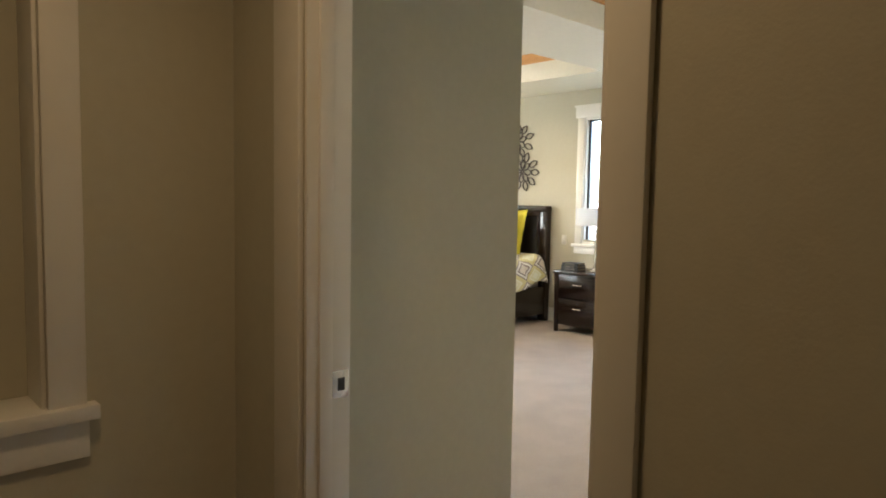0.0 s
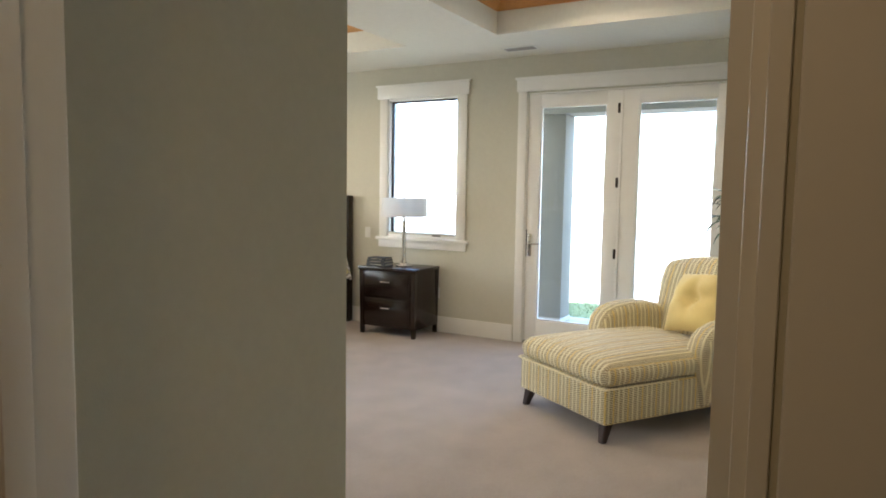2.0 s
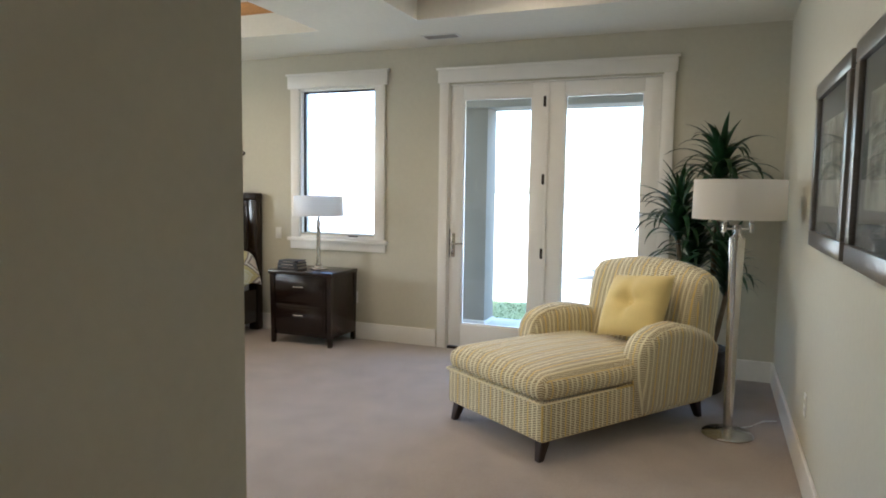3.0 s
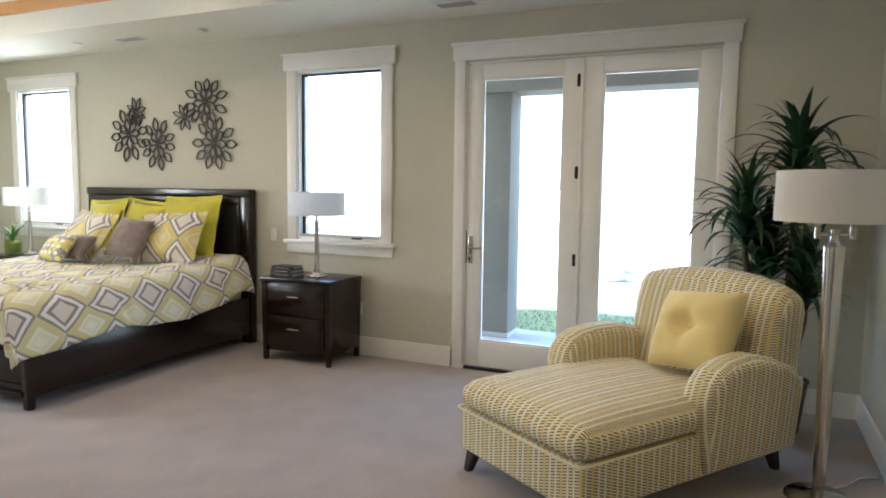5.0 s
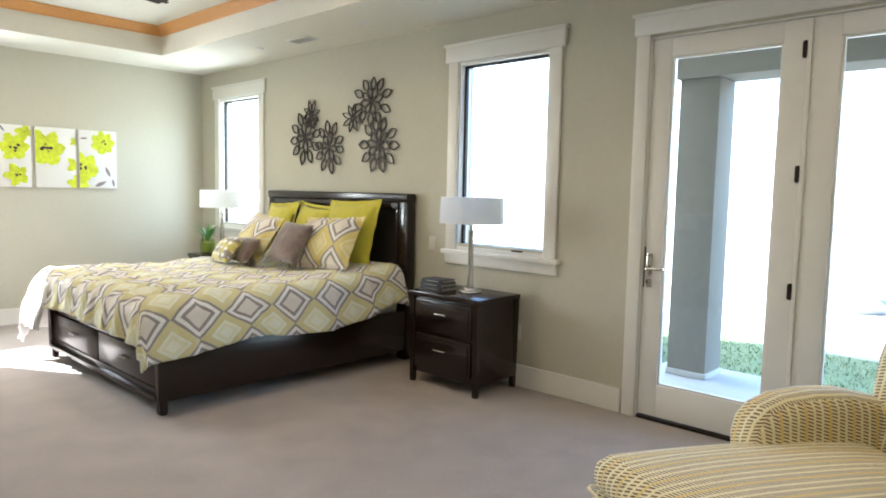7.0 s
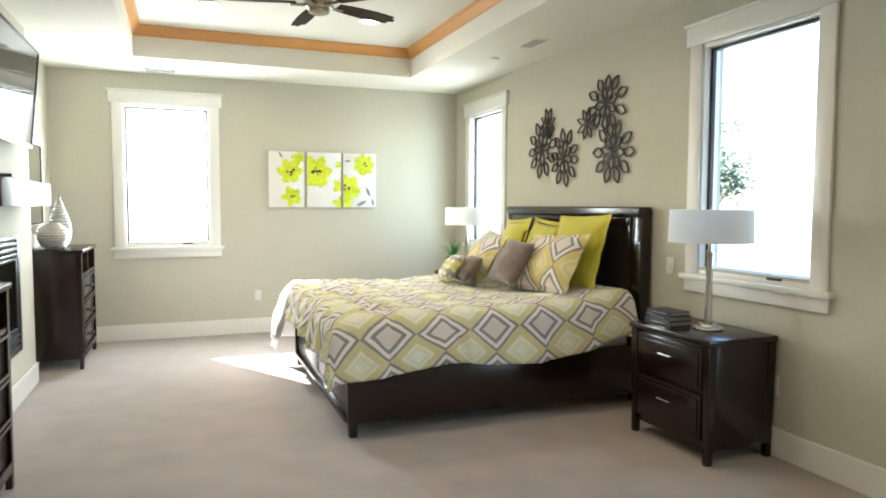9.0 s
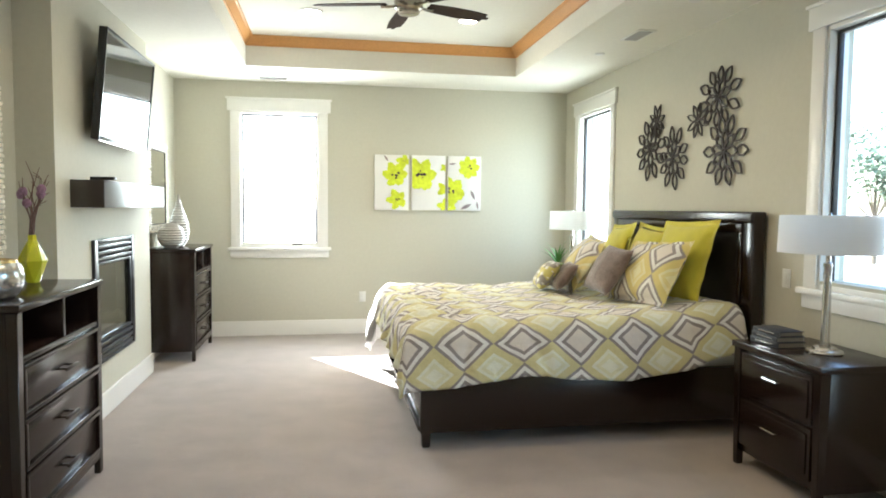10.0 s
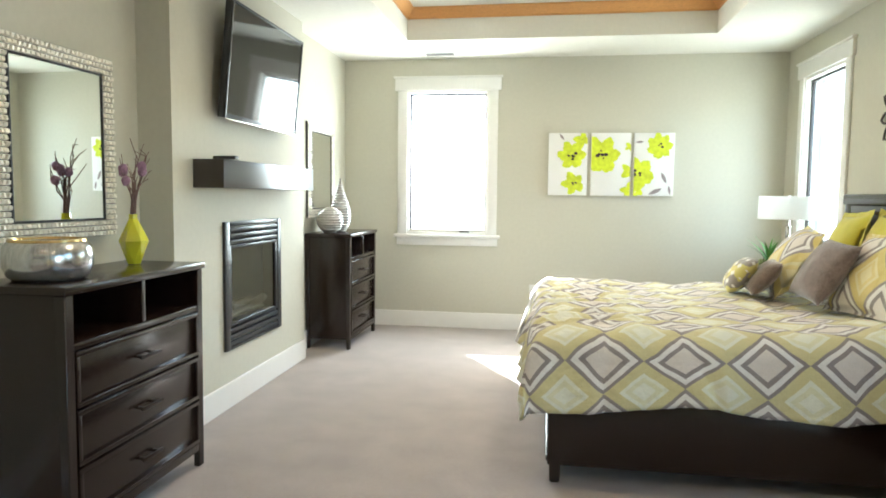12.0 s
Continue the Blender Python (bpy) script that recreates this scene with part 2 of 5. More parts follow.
def crown(x0, x1, y0, y1):
    """A mitred crown moulding round the inside of a tray."""
    prof = [(0.0, ZT - 0.092), (0.010, ZT - 0.092), (0.013, ZT - 0.078), (0.032, ZT - 0.052), (0.055, ZT - 0.022), (0.068, ZT - 0.014), (0.072, ZT - 0.001), (0.0, ZT - 0.001)]
    bm = bmesh.new()
    loops = []
    for sx, sy in ((0, 0), (1, 0), (1, 1), (0, 1)):
        loops.append([bm.verts.new((x0 + d if sx == 0 else x1 - d, y0 + d if sy == 0 else y1 - d, z)) for d, z in prof])
    for i in range(4):
        a, b = loops[i], loops[(i + 1) % 4]
        for k in range(len(prof)):
            j = (k + 1) % len(prof)
            bm.faces.new((a[k], b[k], b[j], a[j]))
    return bm


for r in (TRAY_A, TRAY_B):
    built("trim_crown", crown(*r), CROWN, "amber stained wood crown moulding in the ceiling tray", "moulding")


# baseboards
def baseboard(x0, x1, y0, y1):
    built("baseboard", boxes((x0, x1, y0, y1, 0.0, 0.165), bevel=0.005), TRIM, "tall white painted baseboard", "baseboard")


B = 0.018
baseboard(XE - B, XE, 3.90, YN)
baseboard(XE - B, XE, YS, 1.83)
baseboard(XW, XE - B, YN - B, YN)
baseboard(XW, XW + B, 8.03, YN - B)
baseboard(XB, XB + B, 6.06, 8.03)
baseboard(XN, XN + B, YC + T, 6.06)
baseboard(XD1, XE - B, YS, YS + B)
baseboard(XD1, XN, YV - B, YV)
baseboard(HX0, XD0, YC - B, YC)


# ---- windows and doors ----
def slab(axis, face, sign):
    """Boxes in wall coordinates: along the wall, out of the face (positive into the room), up."""
    def put(bm, a0, a1, d0, d1, z0, z1, bevel=0.003):
        d0, d1 = face + sign * d0, face + sign * d1
        d0, d1 = min(d0, d1), max(d0, d1)
        if axis == "y":
            box(bm, d0, d1, a0, a1, z0, z1, bevel)
        else:
            box(bm, a0, a1, d0, d1, z0, z1, bevel)
        return bm
    return put


def window(name, axis, face, sign, hole, label):
    a0, a1, z0, z1 = hole
    put = slab(axis, face, sign)
    w = thing(name, label, "window", kind="structure")
    N = bmesh.new
    part("casing", put(N(), a0 - 0.105, a0 - 0.005, 0, 0.02, z0 - 0.05, z1 + 0.02), TRIM, w)
    part("casing", put(N(), a1 + 0.005, a1 + 0.105, 0, 0.02, z0 - 0.05, z1 + 0.02), TRIM, w)
    bm = put(N(), a0 - 0.135, a1 + 0.135, 0, 0.028, z1 + 0.02, z1 + 0.145)
    put(bm, a0 - 0.15, a1 + 0.15, 0, 0.04, z1 + 0.145, z1 + 0.165)
    part("header", bm, TRIM, w)
    part("window_sill", put(N(), a0 - 0.14, a1 + 0.14, -0.09, 0.045, z0 - 0.085, z0 - 0.05, 0.006), TRIM, w)
    part("apron", put(N(), a0 - 0.115, a1 + 0.115, 0, 0.018, z0 - 0.165, z0 - 0.085), TRIM, w)
    bm = put(N(), a0 - 0.005, a0 + 0.012, -0.12, 0.004, z0 - 0.05, z1 + 0.02)
    put(bm, a1 - 0.012, a1 + 0.005, -0.12, 0.004, z0 - 0.05, z1 + 0.02)
    put(bm, a0 + 0.012, a1 - 0.012, -0.12, 0.004, z1 - 0.005, z1 + 0.02)
    put(bm, a0 + 0.012, a1 - 0.012, -0.12, 0.004, z0 - 0.05, z0 - 0.02)
    part("window_frame", bm, TRIM, w)
    bm = put(N(), a0 + 0.012, a0 + 0.032, -0.075, -0.045, z0 - 0.02, z1 - 0.005)
    put(bm, a1 - 0.032, a1 - 0.012, -0.075, -0.045, z0 - 0.02, z1 - 0.005)
    put(bm, a0 + 0.032, a1 - 0.032, -0.075, -0.045, z1 - 0.025, z1 - 0.005)
    put(bm, a0 + 0.032, a1 - 0.032, -0.075, -0.045, z0 - 0.02, z0)
    part("sash", bm, DARK_FRAME, w, "thin dark sash")
    pane = part("pane", put(N(), a0 + 0.03, a1 - 0.03, -0.063, -0.057, z0 - 0.002, z1 - 0.022, 0), GLASS, w, "clear glass")
    pane.visible_shadow = False
    mid = a0 + (a1 - a0) * (0.72 if axis == "x" else 0.28)
    bm = put(N(), mid - 0.07, mid + 0.07, -0.042, -0.004, z0 - 0.048, z0 - 0.022, 0.01)
    put(bm, mid - 0.05, mid + 0.055, -0.03, 0.012, z0 - 0.026, z0 - 0.012, 0.005)
    part("crank_handle", bm, BRONZE, w, "dark bronze folding crank")
    return w


window("window_1", "x", YN, -1, W0, "white-cased casement window with bright daylight")
window("window_2", "y", XE, -1, W1, "white-cased casement window beside the bed")
window("window_3", "y", XE, -1, W2, "white-cased casement window above the nightstand")


def french_door():
    put = slab("y", XE, -1)
    N = bmesh.new
    a0, a1, _, z1 = FD
    d = thing("door_1", "white double french patio door with full glass", "door", kind="structure")
    part("casing", put(N(), a0 - 0.09, a0, 0, 0.02, 0, z1 + 0.015), TRIM, d)
    part("casing", put(N(), a1, a1 + 0.09, 0, 0.02, 0, z1 + 0.015), TRIM, d)
    bm = put(N(), a0 - 0.105, a1 + 0.105, 0, 0.028, z1 + 0.015, z1 + 0.13)
    put(bm, a0 - 0.12, a1 + 0.12, 0, 0.04, z1 + 0.13, z1 + 0.15)
    part("header", bm, TRIM, d)
    bm = put(N(), a0, a0 + 0.012, -0.14, 0.004, 0, z1)
    put(bm, a1 - 0.012, a1, -0.14, 0.004, 0, z1)
    put(bm, a0 + 0.012, a1 - 0.012, -0.14, 0.004, z1 - 0.012, z1)
    part("door_frame", bm, TRIM, d)
    part("threshold", put(N(), a0 + 0.012, a1 - 0.012, -0.15, 0.012, 0.0, 0.022, 0.004), BRONZE, d, "dark bronze threshold")
    mid = 2.895
    for l0, l1, g0, g1 in ((mid + 0.006, a1 - 0.014, 3.02, 3.66), (a0 + 0.014, mid - 0.006, 2.08, 2.735)):
        zb, zt = 0.235, 2.30
        bm = put(N(), l0, g0, -0.05, -0.006, 0.028, z1 - 0.016)
        put(bm, g1, l1, -0.05, -0.006, 0.028, z1 - 0.016)
        put(bm, g0, g1, -0.05, -0.006, 0.028, zb)
        put(bm, g0, g1, -0.05, -0.006, zt, z1 - 0.016)
        leaf = part("door_leaf", bm, TRIM, d)
        bm = put(N(), g0, g0 + 0.014, -0.046, -0.016, zb, zt)
        put(bm, g1 - 0.014, g1, -0.046, -0.016, zb, zt)
        put(bm, g0 + 0.014, g1 - 0.014, -0.046, -0.016, zb, zb + 0.014)
        put(bm, g0 + 0.014, g1 - 0.014, -0.046, -0.016, zt - 0.014, zt)
        part("glazing_bead", bm, TRIM, leaf)
        pane = part("pane", put(N(), g0 + 0.012, g1 - 0.012, -0.034, -0.028, zb + 0.012, zt - 0.012, 0), GLASS, leaf, "clear glass")
        pane.visible_shadow = False
    part("astragal", put(N(), mid - 0.022, mid + 0.004, -0.006, 0.006, 0.03, z1 - 0.02), TRIM, d)
    for z in (0.93, 1.58, 2.25, 0.3):
        bm = lathe([(0, -0.046), (0.008, -0.046), (0.008, 0.046), (0, 0.046)], 12)
        box(bm, -0.006, 0.008, -0.013, 0.013, -0.042, 0.042)
        part("hinge", bm, BRONZE, d, "dark bronze hinge", at=pose(XE + 0.0, mid + 0.012, z))
    bm = put(N(), 3.72, 3.756, -0.006, 0.006, 0.86, 1.08)
    plate = part("lock_plate", bm, CHROME, d, "brushed nickel escutcheon")
    bm = tube([(XE + 0.0, 3.738, 0.985), (XE - 0.055, 3.738, 0.985), (XE - 0.06, 3.72, 0.985), (XE - 0.058, 3.62, 0.99)], 0.009, 10)
    part("lever_handle", bm, CHROME, plate)
    part("thumb_turn", tube([(XE + 0.0, 3.738, 0.90), (XE - 0.03, 3.738, 0.90)], 0.012, 12), CHROME, plate)
    part("strike_edge", put(N(), 3.772, 3.779, -0.02, -0.003, 0.86, 1.12, 0), BRONZE, d, "dark latch edge")


french_door()


def entry_door():
    d = thing("door_2", "white painted entry door standing open into the bedroom", "door", kind="structure")
    N = boxes
    for x0, x1 in ((XD0 - 0.018, XD0), (XD1, XD1 + 0.018)):
        part("casing", N((x0, x1, 1.222, 1.295, 0, 2.46), bevel=0.004), TRIM, d)
        part("casing", N((x0, x1, 2.207, 2.335, 0, 2.46), bevel=0.004), TRIM, d)
        part("header", N((x0, x1, 1.19, 2.35, 2.46, 2.58), bevel=0.004), TRIM, d)
    for y0, y1 in ((1.30, 1.312), (2.188, 2.20)):
        part("jamb", N((XD0 - 0.004, XD1 + 0.004, y0, y1, 0, 2.44), bevel=0.002), TRIM, d)
    part("jamb", N((XD0 - 0.004, XD1 + 0.004, 1.312, 2.188, 2.428, 2.44), bevel=0.002), TRIM, d)
    part("door_stop", N((XD0 + 0.03, XD0 + 0.07, 2.176, 2.188, 0, 2.428), bevel=0.002), TRIM, d)
    part("door_stop", N((XD0 + 0.03, XD0 + 0.07, 1.312, 1.324, 0, 2.428), bevel=0.002), TRIM, d)
    strike = part("strike_plate", N((1.345, 1.397, 2.184, 2.1885, 0.945, 1.02), bevel=0.0015), CHROME, d, "brushed nickel strike plate")
    # no hole is cut; a black block gives its shade
    part("strike_hole_dark", N((1.362, 1.382, 2.182, 2.1845, 0.965, 1.0)), BLACK, strike)
    leaf = part("door_leaf", N((0.0, 0.855, 0.0, 0.044, 0.012, 2.42), bevel=0.003), TRIM, d, at=pose(XD1 + 0.024, 1.312, 0, 0, 0, -16))
    for z in (0.25, 1.22, 2.15):
        part("hinge", lathe([(0, -0.05), (0.008, -0.05), (0.008, 0.05), (0, 0.05)], 12), CHROME, leaf, "nickel hinge barrel", at=pose(-0.006, 0.0, z))


entry_door()


def hall_recess_trim():
    a0, a1, z0, z1 = HW
    put = slab("x", YC, -1)
    w = thing("window_4", "white-cased recess in the dim hall wall", "window", kind="structure")
    N = bmesh.new
    part("casing", put(N(), a0 - 0.1, a0, 0, 0.02, z0, z1), TRIM, w)
    part("casing", put(N(), a1, a1 + 0.09, 0, 0.02, z0, z1), TRIM, w)
    part("header", put(N(), a0 - 0.12, a1 + 0.12, 0, 0.028, z1, z1 + 0.12), TRIM, w)
    part("window_sill", put(N(), a0 - 0.12, a1 + 0.115, -0.158, 0.045, z0 - 0.035, z0 + 0.004, 0.003), TRIM, w)
    part("apron", put(N(), a0 - 0.1, a1 + 0.095, 0, 0.018, z0 - 0.14, z0 - 0.035), TRIM, w)
    bm = put(N(), a0, a0 + 0.012, -0.158, 0.002, z0, z1)
    put(bm, a1 - 0.012, a1, -0.158, 0.002, z0, z1)
    put(bm, a0 + 0.012, a1 - 0.012, -0.158, 0.002, z1 - 0.012, z1)
    part("window_frame", bm, TRIM, w)


hall_recess_trim()


# ---- patterned cloth ----
class Nodes:
    """Short arithmetic on sockets of one material."""

    def __init__(self, m):
        self.nt = m.node_tree
        self.bsdf = self.nt.nodes["Principled BSDF"]

    def do(self, op, a, b=0.0):
        n = self.nt.nodes.new("ShaderNodeMath")
        n.operation = op
        for i, v in enumerate((a, b)):
            if isinstance(v, (int, float)):
                n.inputs[i].default_value = v
            else:
                self.nt.links.new(v, n.inputs[i])
        return n.outputs[0]

    def between(self, v, lo, hi):
        return self.do("MULTIPLY", self.do("GREATER_THAN", v, lo), self.do("LESS_THAN", v, hi))

    def mix(self, fac, a, b):
        n = self.nt.nodes.new("ShaderNodeMix")
        n.data_type = "RGBA"
        for sock, v in ((n.inputs[0], fac), (n.inputs[6], a), (n.inputs[7], b)):
            if isinstance(v, tuple):
                sock.default_value = (*v, 1)
            elif isinstance(v, (int, float)):
                sock.default_value = v
            else:
                self.nt.links.new(v, sock)
        return n.outputs[2]

    def uv(self):
        n = self.nt.nodes.new("ShaderNodeUVMap")
        s = self.nt.nodes.new("ShaderNodeSeparateXYZ")
        self.nt.links.new(n.outputs[0], s.inputs[0])
        return s.outputs[0], s.outputs[1]

    def noise(self, scale, detail=3.0):
        c = self.nt.nodes.new("ShaderNodeTexCoord")
        n = self.nt.nodes.new("ShaderNodeTexNoise")
        n.inputs["Scale"].default_value, n.inputs["Detail"].default_value = scale, detail
        self.nt.links.new(c.outputs["Object"], n.inputs["Vector"])
        return n.outputs["Fac"]

    def finish(self, colour, height=None, strength=0.3, dist=0.004):
        weave = self.noise(260)
        shade = self.do("ADD", self.do("MULTIPLY", weave, 0.25), 0.875)
        v = self.nt.nodes.new("ShaderNodeVectorMath")
        v.operation = "SCALE"
        self.nt.links.new(colour, v.inputs[0])
        self.nt.links.new(shade, v.inputs["Scale"])
        self.nt.links.new(v.outputs[0], self.bsdf.inputs["Base Color"])
        bp = self.nt.nodes.new("ShaderNodeBump")
        bp.inputs["Strength"].default_value, bp.inputs["Distance"].default_value = strength, dist
        self.nt.links.new(height if height is not None else weave, bp.inputs["Height"])
        self.nt.links.new(bp.outputs[0], self.bsdf.inputs["Normal"])


def cloth(name):
    m = material(name, (0.5, 0.5, 0.5), 0.9, spec=0.15, sheen=0.3)
    return m, Nodes(m)


def diamond_cloth(name, pu, pv, olive=(0.65, 0.595, 0.29), pale=(0.79, 0.80, 0.66), lime=(0.73, 0.72, 0.49)):
    """Lozenges in two alternating kinds: grey and white rings round tan, and yellow-green rings round pale green."""
    m, n = cloth(name)
    u, v = n.uv()
    wob = n.do("MULTIPLY", n.do("SUBTRACT", n.noise(6), 0.5), 0.012)
    u, v = n.do("ADD", u, wob), n.do("ADD", v, wob)
    fu = n.do("MULTIPLY", n.do("ABSOLUTE", n.do("SUBTRACT", n.do("FRACT", n.do("DIVIDE", u, pu)), 0.5)), 2.0)
    fv = n.do("MULTIPLY", n.do("ABSOLUTE", n.do("SUBTRACT", n.do("FRACT", n.do("DIVIDE", v, pv)), 0.5)), 2.0)
    d = n.do("ADD", fu, fv)
    inner = n.do("LESS_THAN", d, 1.0)
    e = n.do("MINIMUM", d, n.do("SUBTRACT", 2.0, d))          # 0 in a lozenge's middle, 1 at its edge
    grey, white, tan = (0.27, 0.23, 0.225), (0.84, 0.82, 0.79), (0.74, 0.68, 0.61)
    a = n.mix(n.between(e, 0.48, 0.66), tan, grey)
    a = n.mix(n.between(e, 0.66, 0.86), a, white)
    a = n.mix(n.do("GREATER_THAN", e, 0.86), a, grey)
    b = n.mix(n.between(e, 0.30, 0.48), pale, lime)
    b = n.mix(n.do("GREATER_THAN", e, 0.62), b, olive)
    c = n.mix(inner, b, a)
    c = n.mix(n.do("MULTIPLY", n.noise(2.2, 2.0), 0.2), c, (0.66, 0.65, 0.56))
    crease = n.do("ADD", n.do("MULTIPLY", n.noise(13, 4.0), 4.0), n.noise(260))
    n.finish(c, height=crease, strength=0.45, dist=0.012)
    return m


def woven_stripe(name):
    """Cream upholstery with ochre bands and chains of short grey-olive stitches between them."""
    m, n = cloth(name)
    u, v = n.uv()
    su = n.do("FRACT", n.do("DIVIDE", u, 0.037))
    sv = n.do("FRACT", n.do("ADD", n.do("DIVIDE", v, 0.0135), n.do("MULTIPLY", su, 0.9)))
    chain = n.do("MULTIPLY", n.between(su, 0.30, 0.97), n.between(sv, 0.10, 0.56))
    band = n.between(su, 0.0, 0.28)
    wide = n.do("GREATER_THAN", n.do("FRACT", n.do("DIVIDE", u, 0.111)), 0.34)
    cream, stitch, ochre, gold = (0.86, 0.78, 0.53), (0.21, 0.15, 0.068), (0.76, 0.58, 0.20), (0.86, 0.80, 0.56)
    c = n.mix(chain, cream, stitch)
    c = n.mix(band, c, n.mix(wide, ochre, gold))
    n.finish(c, height=n.do("ADD", n.do("MULTIPLY", chain, -0.6), band), strength=0.7, dist=0.008)
    return m


DIAMOND = diamond_cloth("diamond_print_cotton", 0.36, 0.29)
SHAM = diamond_cloth("diamond_print_sham", 0.30, 0.36, (0.67, 0.55, 0.17), (0.74, 0.68, 0.38), (0.70, 0.60, 0.24))
CHAISE_CLOTH = woven_stripe("woven_stripe_upholstery")
CHARTREUSE = material("chartreuse_linen", (0.56, 0.50, 0.035), 0.85, grain=260, amount=0.14, bump=0.3, bump_scale=350, sheen=0.3, blotch=6)
TAUPE_FUR = material("taupe_plush", (0.17, 0.125, 0.105), 0.95, grain=90, amount=0.35, bump=0.9, bump_scale=160, sheen=0.6, blotch=14)
BUTTER = material("butter_yellow_cotton", (0.76, 0.61, 0.25), 0.9, grain=220, amount=0.08, bump=0.2, bump_scale=300, sheen=0.2, blotch=5)
WHITE_SHEET = material("white_cotton_sheet", (0.80, 0.79, 0.76), 0.9, grain=180, amount=0.05, bump=0.15, bump_scale=260)
DARK_LEG = material("dark_walnut_leg", (0.03, 0.016, 0.012), 0.3, grain=50, amount=0.25, stretch=(1, 1, 4))


def set_uv(me, fn):
    """fn(vertex, normal) gives the cloth coordinates in metres."""
    layer = me.uv_layers.new(name="UVMap")
    for p in me.polygons:
        for li in p.loop_indices:
            layer.data[li].uv = fn(me.vertices[me.loops[li].vertex_index].co, p.normal)


def stripe_uv(co, nrm):
    if abs(nrm.y) > 0.75:
        return (co.x, co.z)
    if abs(nrm.z) > 0.6:
        return (co.y, co.x)
    return (co.y, co.z)


# ---- bed ----
BX0, BX1, BY0, BY1 = 4.72, 6.93, 5.87, 7.95


def bed():
    b = thing("bed", "king bed of espresso wood with black leather headboard", "bed", pose(0, 0, 0))
    N = boxes
    hb = part("headboard", N((6.84, 6.93, BY0 - 0.01, BY0 + 0.10, 0, 1.36), (6.84, 6.93, BY1 - 0.10, BY1 + 0.01, 0, 1.36), (6.86, 6.92, BY0 + 0.10, BY1 - 0.10, 0.25, 1.30), bevel=0.008), ESPRESSO, b)
    part("cap_rail", N((6.825, 6.935, BY0 - 0.015, BY1 + 0.015, 1.345, 1.42), bevel=0.014, segs=3), ESPRESSO, hb)
    part("inner_moulding", N((6.832, 6.858, BY0 + 0.10, BY1 - 0.10, 1.285, 1.345), (6.832, 6.858, BY0 + 0.10, BY0 + 0.135, 0.4, 1.285), (6.832, 6.858, BY1 - 0.135, BY1 - 0.10, 0.4, 1.285), bevel=0.008, segs=3), ESPRESSO, hb)
    w = (BY1 - BY0 - 0.27) / 3
    for i in range(3):
        y0 = BY0 + 0.135 + i * w
        bm = bmesh.new()
        bmesh.ops.create_grid(bm, x_segments=14, y_segments=14, size=0.5)
        for v in bm.verts:
            a, c = v.co.x * 2, v.co.y * 2
            puff = (1 - abs(a) ** 5) * (1 - abs(c) ** 5)
            v.co = Vector((6.856 - 0.030 * puff, y0 + w * (a + 1) / 2, 0.42 + 0.865 * (c + 1) / 2))
        part("leather_panel", bm, LEATHER, hb, "padded black leather panel")
    for y0, y1 in ((BY0 - 0.004, BY0 + 0.031), (BY1 - 0.031, BY1 + 0.004)):
        part("side_rail", N((4.722, 6.84, y0, y1, 0.088, 0.43), bevel=0.006), ESPRESSO, b)
    fb = part("footboard", N((4.745, 4.80, BY0 + 0.05, BY1 - 0.05, 0.10, 0.16), (4.745, 4.80, BY0 + 0.05, BY1 - 0.05, 0.385, 0.425), (4.77, 4.80, BY0 + 0.05, BY1 - 0.05, 0.16, 0.385), bevel=0.006), ESPRESSO, b)
    part("ledge", N((4.715, 4.81, BY0 + 0.05, BY1 - 0.05, 0.085, 0.118), bevel=0.006), ESPRESSO, fb)
    for y0, y1 in ((BY0 + 0.075, (BY0 + BY1) / 2 - 0.012), ((BY0 + BY1) / 2 + 0.012, BY1 - 0.075)):
        dr = part("drawer", N((4.74, 4.772, y0, y1, 0.166, 0.378), bevel=0.008), ESPRESSO, b)
        m = (y0 + y1) / 2
        part("handle", tube([(4.74, m - 0.05, 0.28), (4.722, m - 0.05, 0.28), (4.722, m + 0.05, 0.28), (4.74, m + 0.05, 0.28)], 0.005), CHROME, dr, "nickel bar handle")
    for y0 in (BY0, BY1 - 0.06):
        bm = bmesh.new()
        box(bm, 4.72, 4.80, y0, y0 + 0.06, 0.0, 0.43)
        for v in bm.verts:
            if v.co.z < 0.01:
                v.co.x = 4.735 + (v.co.x - 4.72) * 0.6
        bmesh.ops.bevel(bm, geom=list(bm.edges), offset=0.005, segments=2, affect="EDGES")
        part("leg", bm, ESPRESSO, b)
    part("slat_base", N((4.80, 6.86, BY0 + 0.036, BY1 - 0.036, 0.20, 0.30), bevel=0.01), ESPRESSO, b)
    solid("mattress", N((4.84, 6.82, BY0 + 0.05, BY1 - 0.05, 0.302, 0.66), bevel=0.06, segs=4), WHITE_SHEET, "white king mattress under the duvet on the bed", "mattress")


bed()


def fold(s, a, r):
    """Along a cloth that lies flat to a, turns round an edge of radius r and hangs: how far out, how far down."""
    if s <= a:
        return s, 0.0
    q = (s - a) / r
    if q < math.pi / 2:
        return a + r * math.sin(q), r * (1 - math.cos(q))
    h = s - a - r * math.pi / 2
    return a + r + 0.22 * h, r + 0.97 * h


